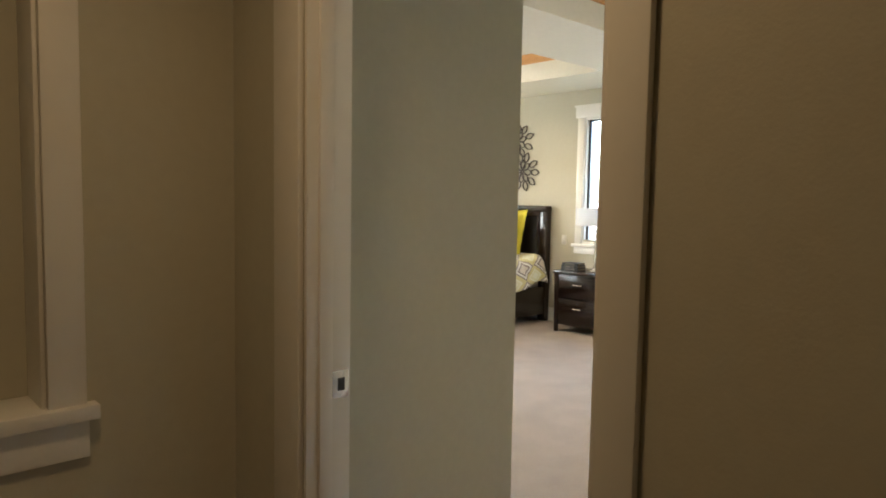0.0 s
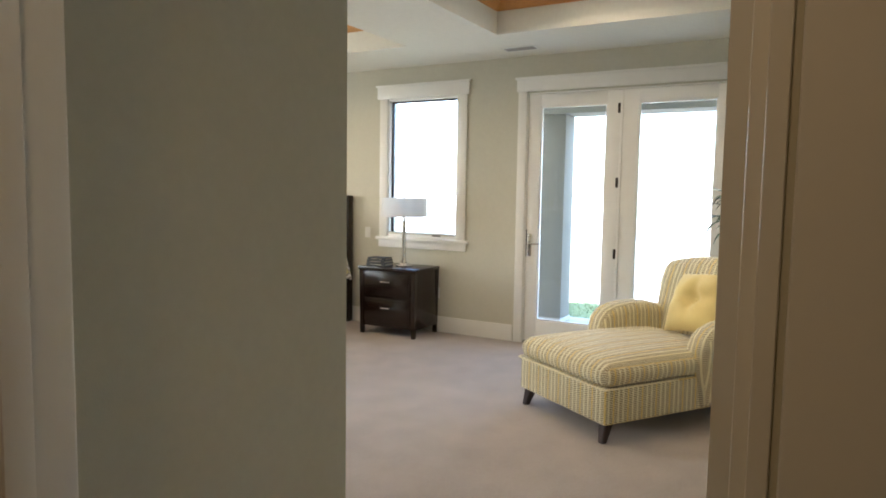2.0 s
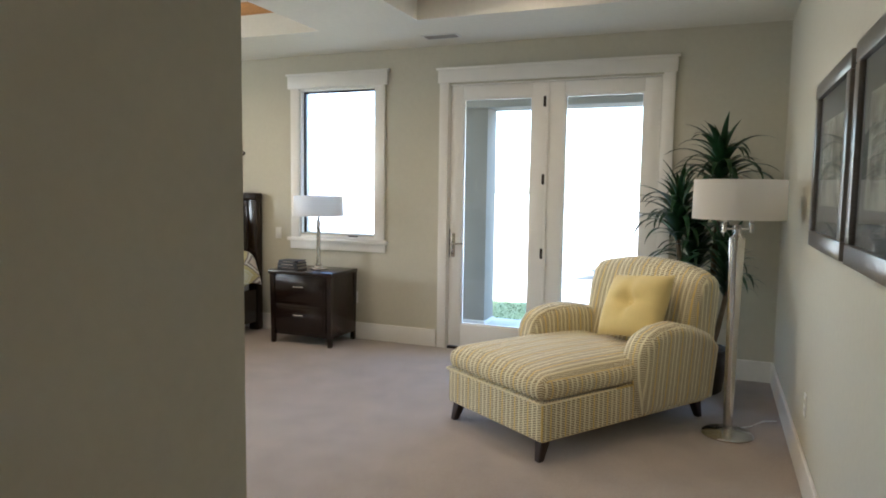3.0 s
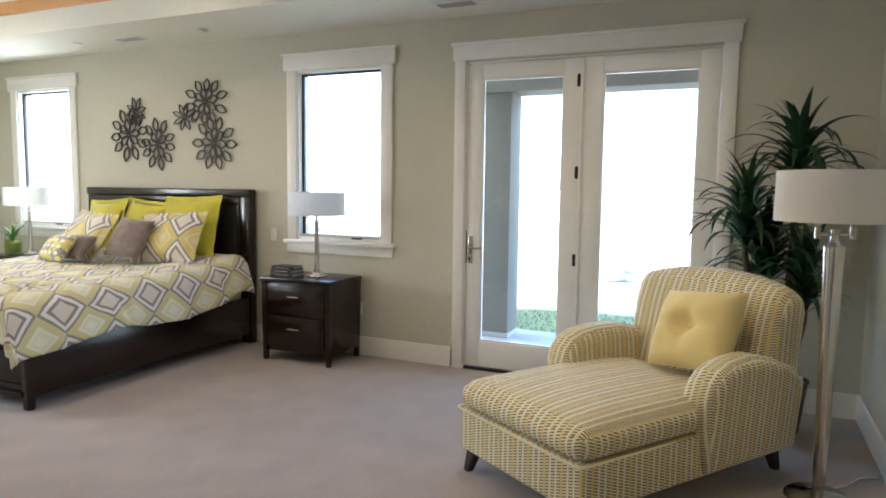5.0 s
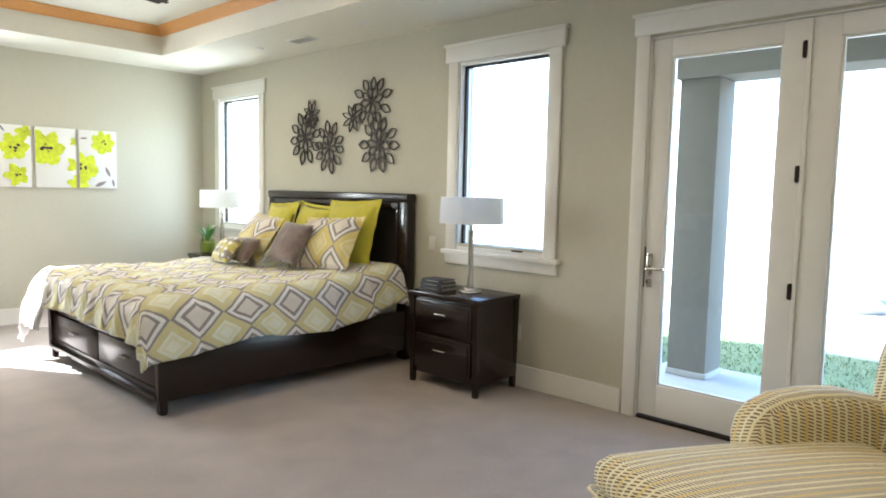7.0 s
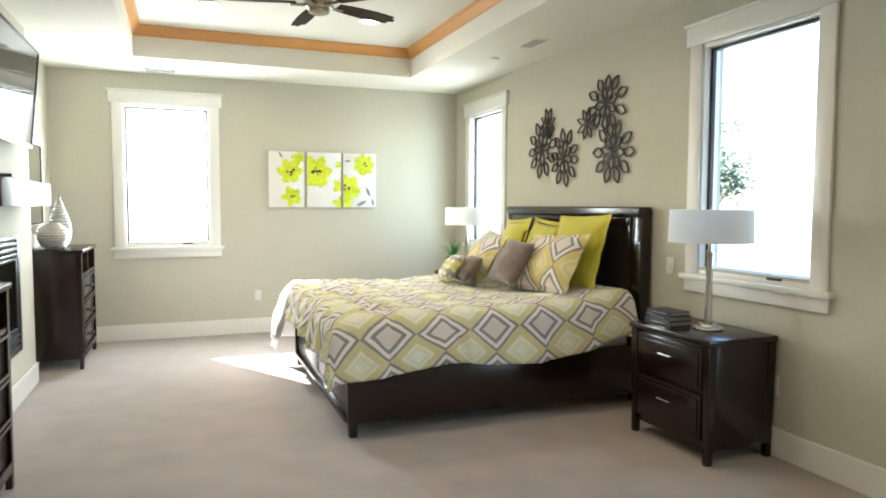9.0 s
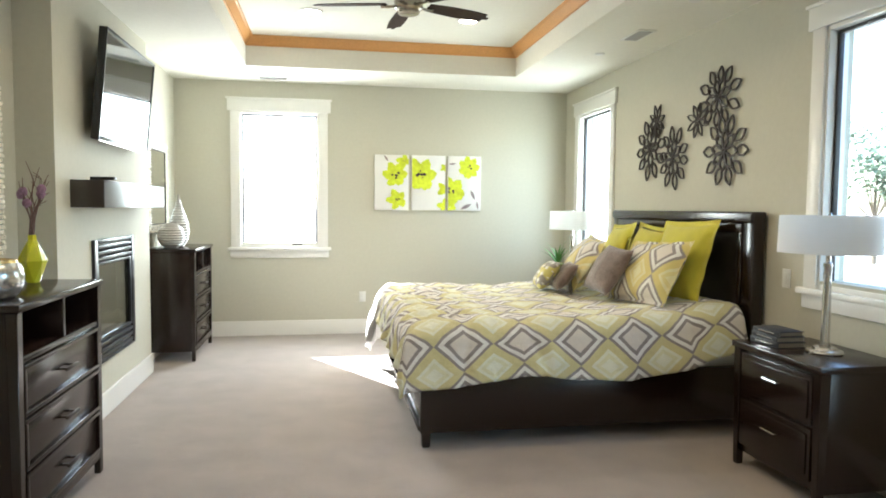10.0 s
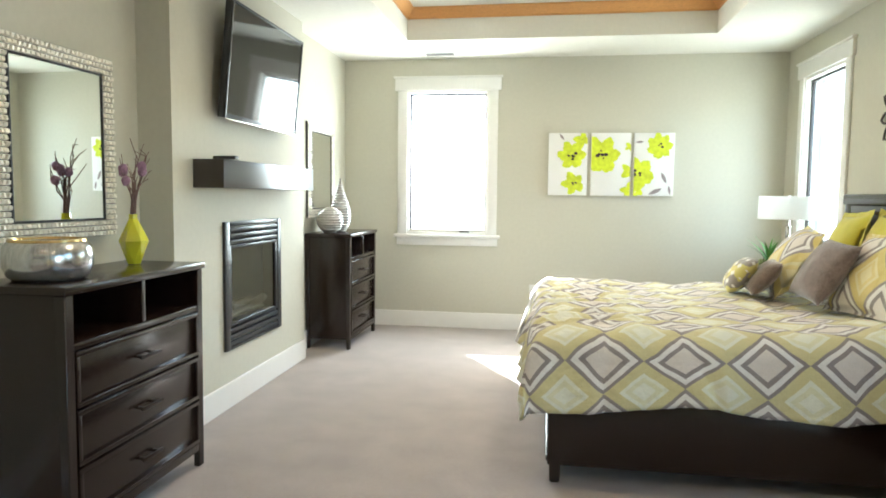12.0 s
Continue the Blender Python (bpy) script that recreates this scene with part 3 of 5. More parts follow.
def drape(name, u1, v_lo, v_hi, mat, label, top, swell=0.0, nu=120, nv=130, u0=0.0):
    """A cloth over the bed: u from the head to past the foot, v across; the sides and the foot hang."""
    bm = bmesh.new()
    grid, uvs = [], {}
    yc = (BY0 + BY1) / 2
    for i in range(nu + 1):
        row = []
        u = u0 + (u1 - u0) * i / nu
        out, du = fold(u, 2.06, 0.13)
        for j in range(nv + 1):
            s = v_lo + (v_hi - v_lo) * j / nv
            side, dv = fold(abs(s), 0.93, 0.13)
            y, x = yc + math.copysign(side, s), 6.80 - out
            q = noise.noise(Vector((u * 2.2, s * 2.2, 0.3)))
            ripple = noise.noise(Vector((u * 7.5 + 0.8 * q, s * 1.9, 5.0)))
            fine = noise.noise(Vector((u * 16, s * 12, 9.0)))
            drop = (du ** 3 + dv ** 3) ** (1 / 3) + 0.12 * min(du, dv)
            gather = max(0.0, min(1.0, (u - 1.25) / 0.7))
            pleat = noise.noise(Vector((s * 9.0 + 1.6 * u, u * 1.1, 3.0))) + 0.5 * noise.noise(Vector((s * 19.0 + 2.6 * u, u * 1.6, 8.0)))
            lift = 0.075 * math.exp(-((u - 0.12) / 0.22) ** 2) + 0.025 * (1 - u / 2.4)
            hang = min(1.0, drop / 0.25)
            z = top + lift + swell - drop + (1 - 0.6 * hang) * (0.024 * q + 0.021 * ripple * min(1.0, u) + 0.009 * fine)
            wave = 0.022 * math.sin(u * 9.0 + 2 * q) + 0.012 * math.sin(u * 23 + 4 * q) if dv > du else 0.02 * math.sin(s * 10 + 3 * q)
            flare = hang * wave
            push = 0.042 * pleat * gather * (1 - min(1.0, dv / 0.12))
            z += push * (1 - 0.7 * min(1.0, du / 0.2))
            x -= push * min(1.0, du / 0.2)
            if dv > du:
                y += math.copysign(flare + swell, s)
            else:
                x -= hang * abs(flare) + swell
            z -= 0.025 * hang * (u / 2.4) ** 4
            loose = max(0.0, min(1.0, (hang - 0.45) / 0.5))
            if loose:
                z += loose * (0.02 * math.sin(u * 5.5 + 1.3 * q) + 0.012 * noise.noise(Vector((u * 3, s * 3, 2))))
            vert = bm.verts.new((x, y, z))
            uvs[vert] = (u + 0.155, s + 0.115)
            row.append(vert)
        grid.append(row)
    layer = bm.loops.layers.uv.new("UVMap")
    for i in range(nu):
        for j in range(nv):
            f = bm.faces.new((grid[i][j], grid[i][j + 1], grid[i + 1][j + 1], grid[i + 1][j]))
            for lp in f.loops:
                lp[layer].uv = uvs[lp.vert]
    ob = solid(name, bm, mat, label, "bedding", smooth=80)
    so = ob.modifiers.new("thickness", "SOLIDIFY")
    so.thickness, so.offset = 0.018, -1
    return ob


drape("duvet", 2.37, -1.36, 1.34, DIAMOND, "rumpled duvet with yellow and grey diamond print on the bed", 0.745)
drape("bed_sheet", 2.53, 0.62, 1.46, WHITE_SHEET, "white sheet hanging below the duvet at the bed's foot", 0.70, nu=50, nv=40, u0=1.3, swell=0.018)


def cushion(name, w, h, d, mat, label, at, flange=0.0, pinch=0.10, tuft=False, category="pillow", group=""):
    """A stuffed cushion in its own x-z plane, thick along y, with drawn-in edges and pointed corners."""
    n = 20
    bm = bmesh.new()
    rows = {}
    for side in (1, -1):
        for i in range(n + 1):
            for j in range(n + 1):
                a, c = 2 * i / n - 1, 2 * j / n - 1
                edge = i in (0, n) or j in (0, n)
                if edge and side == -1:
                    rows[side, i, j] = rows[1, i, j]
                    continue
                puff = max(0.0, (1 - abs(a) ** 2.4) * (1 - abs(c) ** 2.4)) ** 0.55
                x = a * w / 2 * (1 - pinch * (1 - abs(a) ** 0.5 * 0) * (1 - c * c) * abs(a) ** 3 * 0.5 - 0.0)
                z = c * h / 2 * (1 - pinch * (1 - a * a) * abs(c) ** 3 * 0.5)
                wr = noise.noise(Vector((a * 2.3 + w * 7, c * 2.3 + h * 5, d * 30 + side))) * 0.10
                y = side * d / 2 * puff * (1 + wr)
                if tuft:
                    y *= 1 - 0.62 * math.exp(-(a * a + c * c) / 0.045) - 0.26 * (math.exp(-(a / 0.16) ** 2) + math.exp(-(c / 0.16) ** 2)) * math.exp(-(a * a + c * c) / 0.5) * (1 - math.exp(-(a * a + c * c) / 0.03))
                rows[side, i, j] = bm.verts.new((x, y, z))
    for side in (1, -1):
        for i in range(n):
            for j in range(n):
                q = [rows[side, i, j], rows[side, i + 1, j], rows[side, i + 1, j + 1], rows[side, i, j + 1]]
                bm.faces.new(q if side == -1 else q[::-1])
    if flange:
        ring = [rows[1, i, 0] for i in range(n)] + [rows[1, n, j] for j in range(n)] + [rows[1, n - i, n] for i in range(n)] + [rows[1, 0, n - j] for j in range(n)]
        outer = []
        for v in ring:
            k = Vector((v.co.x, 0, v.co.z))
            outer.append(bm.verts.new(Vector((v.co.x + math.copysign(flange, v.co.x) * min(1, abs(v.co.x) / (w * 0.4)), 0.004 * math.sin(40 * (v.co.x + v.co.z)), v.co.z + math.copysign(flange, v.co.z) * min(1, abs(v.co.z) / (h * 0.4))))))
        for i in range(len(ring)):
            j = (i + 1) % len(ring)
            bm.faces.new((ring[i], ring[j], outer[j], outer[i]))
    ob = solid(name, bm, mat, label, category, group, smooth=80, at=at)
    set_uv(ob.data, lambda co, nrm: (co.x + 0.03, co.z + 0.05))
    return ob


# pillows lean on the headboard; local y is the pillow's thickness, turned to face the foot
def lean(x, y, z, tilt, turn=0.0, roll=0.0):
    return pose(x, y, z) @ pose(0, 0, 0, 0, 0, 90 + turn) @ pose(0, 0, 0, tilt, 0, 0) @ pose(0, 0, 0, 0, roll, 0)


PG = "pillows on the bed"
for y, turn, roll, x, w, z in ((6.40, 4, 2, 6.65, 0.58, 1.06), (7.02, -3, -4, 6.68, 0.54, 1.03), (7.54, -8, 3, 6.67, 0.56, 1.02)):
    cushion("euro_pillow", w, w - 0.02, 0.17, CHARTREUSE, "chartreuse linen euro pillow leaning on the headboard", lean(x, y, z, 17, turn, roll), flange=0.03, group=PG)
cushion("pillow_sham", 0.66, 0.46, 0.20, SHAM, "diamond-print pillow sham in yellow and grey", lean(6.42, 6.42, 0.99, 30, 6, 3), flange=0.02, group=PG)
cushion("pillow_sham", 0.66, 0.46, 0.20, SHAM, "diamond-print pillow sham in yellow and grey", lean(6.25, 7.25, 0.985, 33, -10, -3), flange=0.02, group=PG)
cushion("throw_pillow", 0.38, 0.38, 0.15, TAUPE_FUR, "taupe plush square throw pillow leaning on shams", lean(6.22, 6.66, 0.985, 32, 6, -4), group=PG)
m, n = cloth("knit_spot_cloth")
u, v = n.uv()
cell = n.do("ADD", n.do("ABSOLUTE", n.do("SUBTRACT", n.do("FRACT", n.do("DIVIDE", u, 0.075)), 0.5)), n.do("ABSOLUTE", n.do("SUBTRACT", n.do("FRACT", n.do("DIVIDE", v, 0.06)), 0.5)))
n.finish(n.mix(n.do("LESS_THAN", cell, 0.34), n.mix(n.do("GREATER_THAN", n.noise(11, 1), 0.5), (0.30, 0.27, 0.24), (0.60, 0.54, 0.18)), (0.78, 0.76, 0.70)), height=cell, strength=0.6, dist=0.01)
cushion("lumbar_pillow", 0.42, 0.27, 0.14, m, "small white lumbar pillow with knotted grey and yellow spots", lean(5.93, 7.20, 0.895, 38, -14, 4), group=PG)
cushion("throw_pillow", 0.36, 0.26, 0.12, TAUPE_FUR, "small taupe plush pillow behind the lumbar pillow", lean(6.03, 7.07, 0.90, 40, -10, 0), group=PG)


# ---- nightstands ----
def nightstand():
    t = thing("nightstand", "espresso wood nightstand with two drawers", "nightstand", group="nightstands by the bed")
    N = boxes
    D, W, H = 0.48, 0.68, 0.70      # depth towards the wall (+x), width along y
    part("top", N((-0.012, D, -W / 2 - 0.008, W / 2 + 0.008, H - 0.035, H), bevel=0.005), ESPRESSO, t)
    part("body", N((0.02, D - 0.01, -W / 2 + 0.006, W / 2 - 0.006, 0.085, H - 0.036), bevel=0.003), ESPRESSO, t)
    for y0 in (-W / 2, W / 2 - 0.055):
        for x0 in (0.0, D - 0.055):
            bm = boxes((x0, x0 + 0.055, y0, y0 + 0.055, 0.0, H - 0.036))
            for v in bm.verts:
                if v.co.z < 0.01:
                    v.co.x = x0 + 0.0275 + (v.co.x - x0 - 0.0275) * 0.7
                    v.co.y = y0 + 0.0275 + (v.co.y - y0 - 0.0275) * 0.7
            bmesh.ops.bevel(bm, geom=list(bm.edges), offset=0.003, segments=1, affect="EDGES")
            part("leg", bm, ESPRESSO, t)
    for z0, z1 in ((0.13, 0.385), (0.405, 0.645)):
        d = part("drawer", N((0.004, 0.03, -W / 2 + 0.062, W / 2 - 0.062, z0, z1), bevel=0.006), ESPRESSO, t)
        part("raised_panel", N((-0.004, 0.006, -W / 2 + 0.085, W / 2 - 0.085, z0 + 0.028, z1 - 0.028), bevel=0.004), ESPRESSO, d)
        zm = (z0 + z1) / 2 + 0.03
        part("handle", tube([(0.0, -0.055, zm), (-0.022, -0.055, zm), (-0.022, 0.055, zm), (0.0, 0.055, zm)], 0.0055), CHROME, d, "nickel bar handle")
    return t


ns = nightstand()
ns.matrix_basis = pose(6.445, 5.075, 0)
copy_thing(ns, pose(6.445, 8.62, 0))


# ---- lamps ----
def drum_shade(r0, r1, z0, z1):
    return lathe([(r0, z0), (r1, z1), (r1 - 0.004, z1), (r0 - 0.004, z0), (r0, z0)], 48)


def table_lamp():
    t = thing("table_lamp", "brushed nickel table lamp with a white drum shade, unlit", "lamp", group="bedside lamps")
    part("base", lathe([(0, 0), (0.085, 0), (0.088, 0.006), (0.085, 0.014), (0.06, 0.02), (0.055, 0.032), (0.03, 0.038), (0.03, 0.055), (0, 0.055)], 32), CHROME, t)
    part("stem", lathe([(0, 0.05), (0.022, 0.05), (0.021, 0.20), (0.019, 0.38), (0.019, 0.44), (0.022, 0.445), (0.022, 0.46), (0.012, 0.47), (0.012, 0.53), (0, 0.53)], 24), CHROME, t)
    s = part("shade", drum_shade(0.238, 0.232, 0.515, 0.705), LINEN, t, "white linen drum shade")
    part("spider", tube([(-0.23, 0, 0.69), (0.23, 0, 0.69)], 0.003, 6), CHROME, s)
    part("bulb", lathe([(0, 0.52), (0.018, 0.525), (0.02, 0.55), (0.032, 0.59), (0.028, 0.625), (0, 0.64)], 16), WHITE_PLASTIC, t)
    part("finial", lathe([(0, 0.685), (0.008, 0.688), (0.011, 0.70), (0.006, 0.715), (0, 0.72)], 12), CHROME, s)
    return t


tl = table_lamp()
tl.matrix_basis = pose(6.70, 5.03, 0.70)
copy_thing(tl, pose(6.70, 8.68, 0.70))

CRYSTAL = clear_glass("acrylic_stem", (0.93, 0.94, 0.94), 0.03)


def floor_lamp():
    t = thing("floor_lamp", "tapered nickel floor lamp with wide white drum shade, unlit", "lamp", pose(5.57, 1.375, 0))
    part("base", lathe([(0, 0), (0.15, 0), (0.153, 0.008), (0.14, 0.018), (0.06, 0.026), (0.03, 0.04), (0, 0.04)], 40), CHROME, t)
    part("stem", lathe([(0, 0.036), (0.026, 0.036), (0.028, 0.10), (0.042, 1.10), (0.046, 1.21), (0.03, 1.225), (0.02, 1.24), (0.02, 1.29), (0, 1.29)], 32), CHROME, t)
    for s in (-1, 1):
        soc = part("socket", lathe([(0, 1.245), (0.014, 1.245), (0.014, 1.30), (0, 1.30)], 16), CHROME, t, at=pose(0.03 * s, -0.075 * s, 0))
        part("arm", tube([(-0.03 * s, 0.075 * s, 1.265), (0, 0, 1.265)], 0.006), CHROME, soc)
        part("bulb", lathe([(0, 1.30), (0.02, 1.32), (0.028, 1.36), (0.02, 1.40), (0, 1.41)], 14), WHITE_PLASTIC, soc)
    s = part("shade", drum_shade(0.262, 0.258, 1.325, 1.558), LINEN, t, "white linen drum shade")
    part("spider", tube([(-0.255, 0, 1.545), (0.255, 0, 1.545)], 0.003, 6), CHROME, s)
    part("finial", lathe([(0, 1.54), (0.010, 1.545), (0.013, 1.565), (0.008, 1.58), (0, 1.585)], 12), CHROME, s)
    part("cord", tube([(0.1, -0.05, 0.012), (0.2, -0.14, 0.006), (0.34, -0.22, 0.006), (0.38, -0.30, 0.006)], 0.004, 6), WHITE_PLASTIC, t, "clear lamp cord")


floor_lamp()


# ---- chaise ----
def side_profile(points, y0, y1, bevel, segs=4, sub=0, crown_top=0.0):
    """A shape given in x-z, extruded from y0 to y1, with rounded edges."""
    bm = bmesh.new()
    f = bm.faces.new([bm.verts.new((x, y0, z)) for x, z in points])
    ext = bmesh.ops.extrude_face_region(bm, geom=[f])
    for v in ext["geom"]:
        if isinstance(v, bmesh.types.BMVert):
            v.co.y = y1
    bmesh.ops.recalc_face_normals(bm, faces=bm.faces)
    rim = [e for e in bm.edges if abs(e.verts[0].co.y - e.verts[1].co.y) < 1e-6]
    bmesh.ops.bevel(bm, geom=rim, offset=bevel, segments=segs, profile=0.5, affect="EDGES")
    return bm


def chaise():
    c = thing("chaise_lounge", "cream and ochre woven-stripe chaise lounge with rolled arms", "chaise", pose(4.94, 2.65, 0, 0, 0, -33.8))

    def soft(name, bm, label=""):
        ob = part(name, bm, CHAISE_CLOTH, c, label, smooth=60)
        set_uv(ob.data, stripe_uv)
        return ob
    bm = boxes((-0.06, 1.40, -0.445, 0.445, 0.115, 0.335), bevel=0.018, segs=3)
    soft("base", bm)
    # seat cushion, crowned, with rounded front corners
    bm = bmesh.new()
    box(bm, -0.075, 1.10, -0.455, 0.455, 0.33, 0.475)
    bmesh.ops.subdivide_edges(bm, edges=list(bm.edges), cuts=18, use_grid_fill=True)
    for v in bm.verts:
        if v.co.z > 0.47:
            a, b2 = (v.co.x - 0.51) / 0.585, v.co.y / 0.455
            v.co.z += 0.045 * (1 - min(1, abs(a)) ** 3) * (1 - abs(b2) ** 3)
    lo, hi, rr = Vector((-0.075, -0.455, 0.33)), Vector((1.10, 0.455, 0.475)), 0.07
    for v in bm.verts:                # round every edge of the cushion
        core = Vector([min(max(v.co[i], lo[i] + rr), hi[i] - rr) for i in range(3)])
        core.z += max(0.0, v.co.z - hi.z)
        away = v.co - core
        if away.length > rr:
            v.co = core + away.normalized() * rr
    soft("seat_cushion", bm)
    part("piping", tube([(0.5, -0.455, 0.335), (-0.06, -0.457, 0.335), (-0.077, -0.44, 0.335), (-0.077, 0.44, 0.335), (-0.06, 0.457, 0.335), (0.5, 0.457, 0.335)], 0.006, 8), CHAISE_CLOTH, c)
    arm = [(0.60, 0.13), (0.555, 0.36), (0.55, 0.50), (0.575, 0.575), (0.63, 0.63), (0.72, 0.665), (0.86, 0.68), (1.02, 0.675), (1.18, 0.64), (1.34, 0.58), (1.44, 0.50), (1.42, 0.13)]
    for y0, y1 in ((0.30, 0.50), (-0.50, -0.30)):
        shape = [(x + (0.11 if y0 < 0 and x < 0.9 else 0.0), z) for x, z in arm]
        bm = side_profile(shape, y0, y1, 0.075, 6)
        for v in bm.verts:            # the arms flare outwards at the top
            k = max(0.0, (v.co.z - 0.2)) / 0.45
            v.co.y += math.copysign(0.035 * k, y0)
        soft("arm", bm)
    back = [(1.10, 0.40), (1.16, 0.62), (1.22, 0.84), (1.275, 0.97), (1.33, 1.02), (1.41, 1.025), (1.475, 0.985), (1.50, 0.90), (1.48, 0.60), (1.44, 0.13), (1.25, 0.13)]
    bm = side_profile(back, -0.46, 0.44, 0.07, 5)
    bmesh.ops.bisect_plane(bm, geom=list(bm.verts) + list(bm.edges) + list(bm.faces), plane_co=(0, 0, 0), plane_no=(0, 1, 0))
    for q in (0.11, 0.22, 0.32, -0.11, -0.22, -0.32):
        bmesh.ops.bisect_plane(bm, geom=list(bm.verts) + list(bm.edges) + list(bm.faces), plane_co=(0, q, 0), plane_no=(0, 1, 0))
    for v in bm.verts:                # crowned top, scooped front
        k = max(0.0, (v.co.z - 0.55)) / 0.47
        v.co.z -= 0.075 * k * (abs(v.co.y) / 0.44) ** 2.4
        v.co.y *= 1 + 0.08 * k
        v.co.x -= 0.03 * k * (abs(v.co.y) / 0.43) ** 2
    soft("backrest", bm)
    for x, y in ((0.0, -0.39), (0.0, 0.39), (1.34, -0.39), (1.34, 0.39)):
        s = 1 if x > 0.5 else -1
        bm = boxes((x - 0.032, x + 0.032, y - 0.032, y + 0.032, 0.0, 0.118))
        for v in bm.verts:
            if v.co.z < 0.01:
                v.co.x = x + 0.035 * s + (v.co.x - x) * 0.6
                v.co.y = y + math.copysign(0.012, y) + (v.co.y - y) * 0.6
        bmesh.ops.bevel(bm, geom=list(bm.edges), offset=0.004, segments=2, affect="EDGES")
        part("leg", bm, DARK_LEG, c, "dark splayed wooden leg")
    return c


chaise()
cp = cushion("throw_pillow", 0.49, 0.45, 0.25, BUTTER, "butter-yellow button-tufted pillow on the chaise", pose(5.70, 1.965, 0.735, 0, 0, 56) @ pose(0, 0, 0, 29, 6, 0), tuft=True)
part("button", lathe([(0, -0.006), (0.014, -0.004), (0.016, 0.002), (0.008, 0.007), (0, 0.008)], 14), BUTTER, cp, at=pose(0, 0.042, 0, -90, 0, 0))


# ---- dressers ----
def dresser(W):
    t = thing("dresser", "tall espresso wood media dresser with cubbies and three drawers", "dresser", group="matching dressers")
    N = boxes
    D, H = 0.42, 1.035      # front at +x
    part("top", N((0, D + 0.012, -W / 2 - 0.01, W / 2 + 0.01, H - 0.03, H), bevel=0.005), ESPRESSO, t)
    for y0 in (-W / 2, W / 2 - 0.045):
        part("side_panel", N((0.0, D - 0.02, y0 + 0.008, y0 + 0.037, 0.09, H - 0.031), bevel=0.003), ESPRESSO, t)
        for x0 in (0.0, D - 0.045):
            bm = N((x0, x0 + 0.045, y0, y0 + 0.045, 0, H - 0.031))
            for v in bm.verts:
                if v.co.z < 0.01:
                    v.co.x = x0 + 0.0225 + (v.co.x - x0 - 0.0225) * 0.7
            bmesh.ops.bevel(bm, geom=list(bm.edges), offset=0.003, segments=1, affect="EDGES")
            part("leg", bm, ESPRESSO, t)
    part("back_panel", N((0.004, 0.016, -W / 2 + 0.046, W / 2 - 0.046, 0.10, H - 0.032)), ESPRESSO, t)
    part("shelf", N((0.016, D - 0.004, -W / 2 + 0.046, W / 2 - 0.046, 0.795, 0.822), bevel=0.003), ESPRESSO, t)
    part("divider", N((0.016, D - 0.006, -0.012, 0.012, 0.823, H - 0.031), bevel=0.003), ESPRESSO, t)
    part("bottom_rail", N((0.016, D - 0.006, -W / 2 + 0.046, W / 2 - 0.046, 0.085, 0.125), bevel=0.003), ESPRESSO, t)
    for i in range(3):
        z0 = 0.132 + i * 0.222
        z1 = z0 + 0.212
        d = part("drawer", N((0.05, D - 0.012, -W / 2 + 0.05, W / 2 - 0.05, z0, z1), bevel=0.003), ESPRESSO, t)
        y0, y1, x0, x1 = -W / 2 + 0.05, W / 2 - 0.05, D - 0.0125, D + 0.002
        part("drawer_moulding", N((x0, x1, y0, y1, z0, z0 + 0.02), (x0, x1, y0, y1, z1 - 0.02, z1), (x0, x1, y0, y0 + 0.02, z0 + 0.02, z1 - 0.02), (x0, x1, y1 - 0.02, y1, z0 + 0.02, z1 - 0.02), bevel=0.004), ESPRESSO, d)
        zm = (z0 + z1) / 2
        h = part("handle", N((D + 0.016, D + 0.028, -0.075, 0.075, zm - 0.007, zm + 0.007), bevel=0.003), BRONZE, d, "dark bronze bar handle")
        for y in (-0.049, 0.049):
            part("handle_post", N((D - 0.012, D + 0.016, y - 0.006, y + 0.006, zm - 0.005, zm + 0.005)), BRONZE, h)
    return t


dresser(0.97).matrix_basis = pose(XW + 0.008, 5.305, 0)
dresser(0.90).matrix_basis = pose(XW + 0.002, 8.82, 0)


# ---- fireplace wall ----
SOOT = material("sooty_firebox", (0.05, 0.048, 0.045), 0.9, grain=30, amount=0.3, bump=0.3)
LOG = material("ceramic_log", (0.20, 0.16, 0.12), 0.9, grain=30, amount=0.4, bump=0.6, bump_scale=60)
SMOKED = clear_glass("smoked_fire_glass", (0.62, 0.64, 0.58), 0.02, 0.9, 0.06)
SCREEN = material("dark_screen", (0.012, 0.013, 0.014), 0.06, grain=4, amount=0.1, spec=0.6)


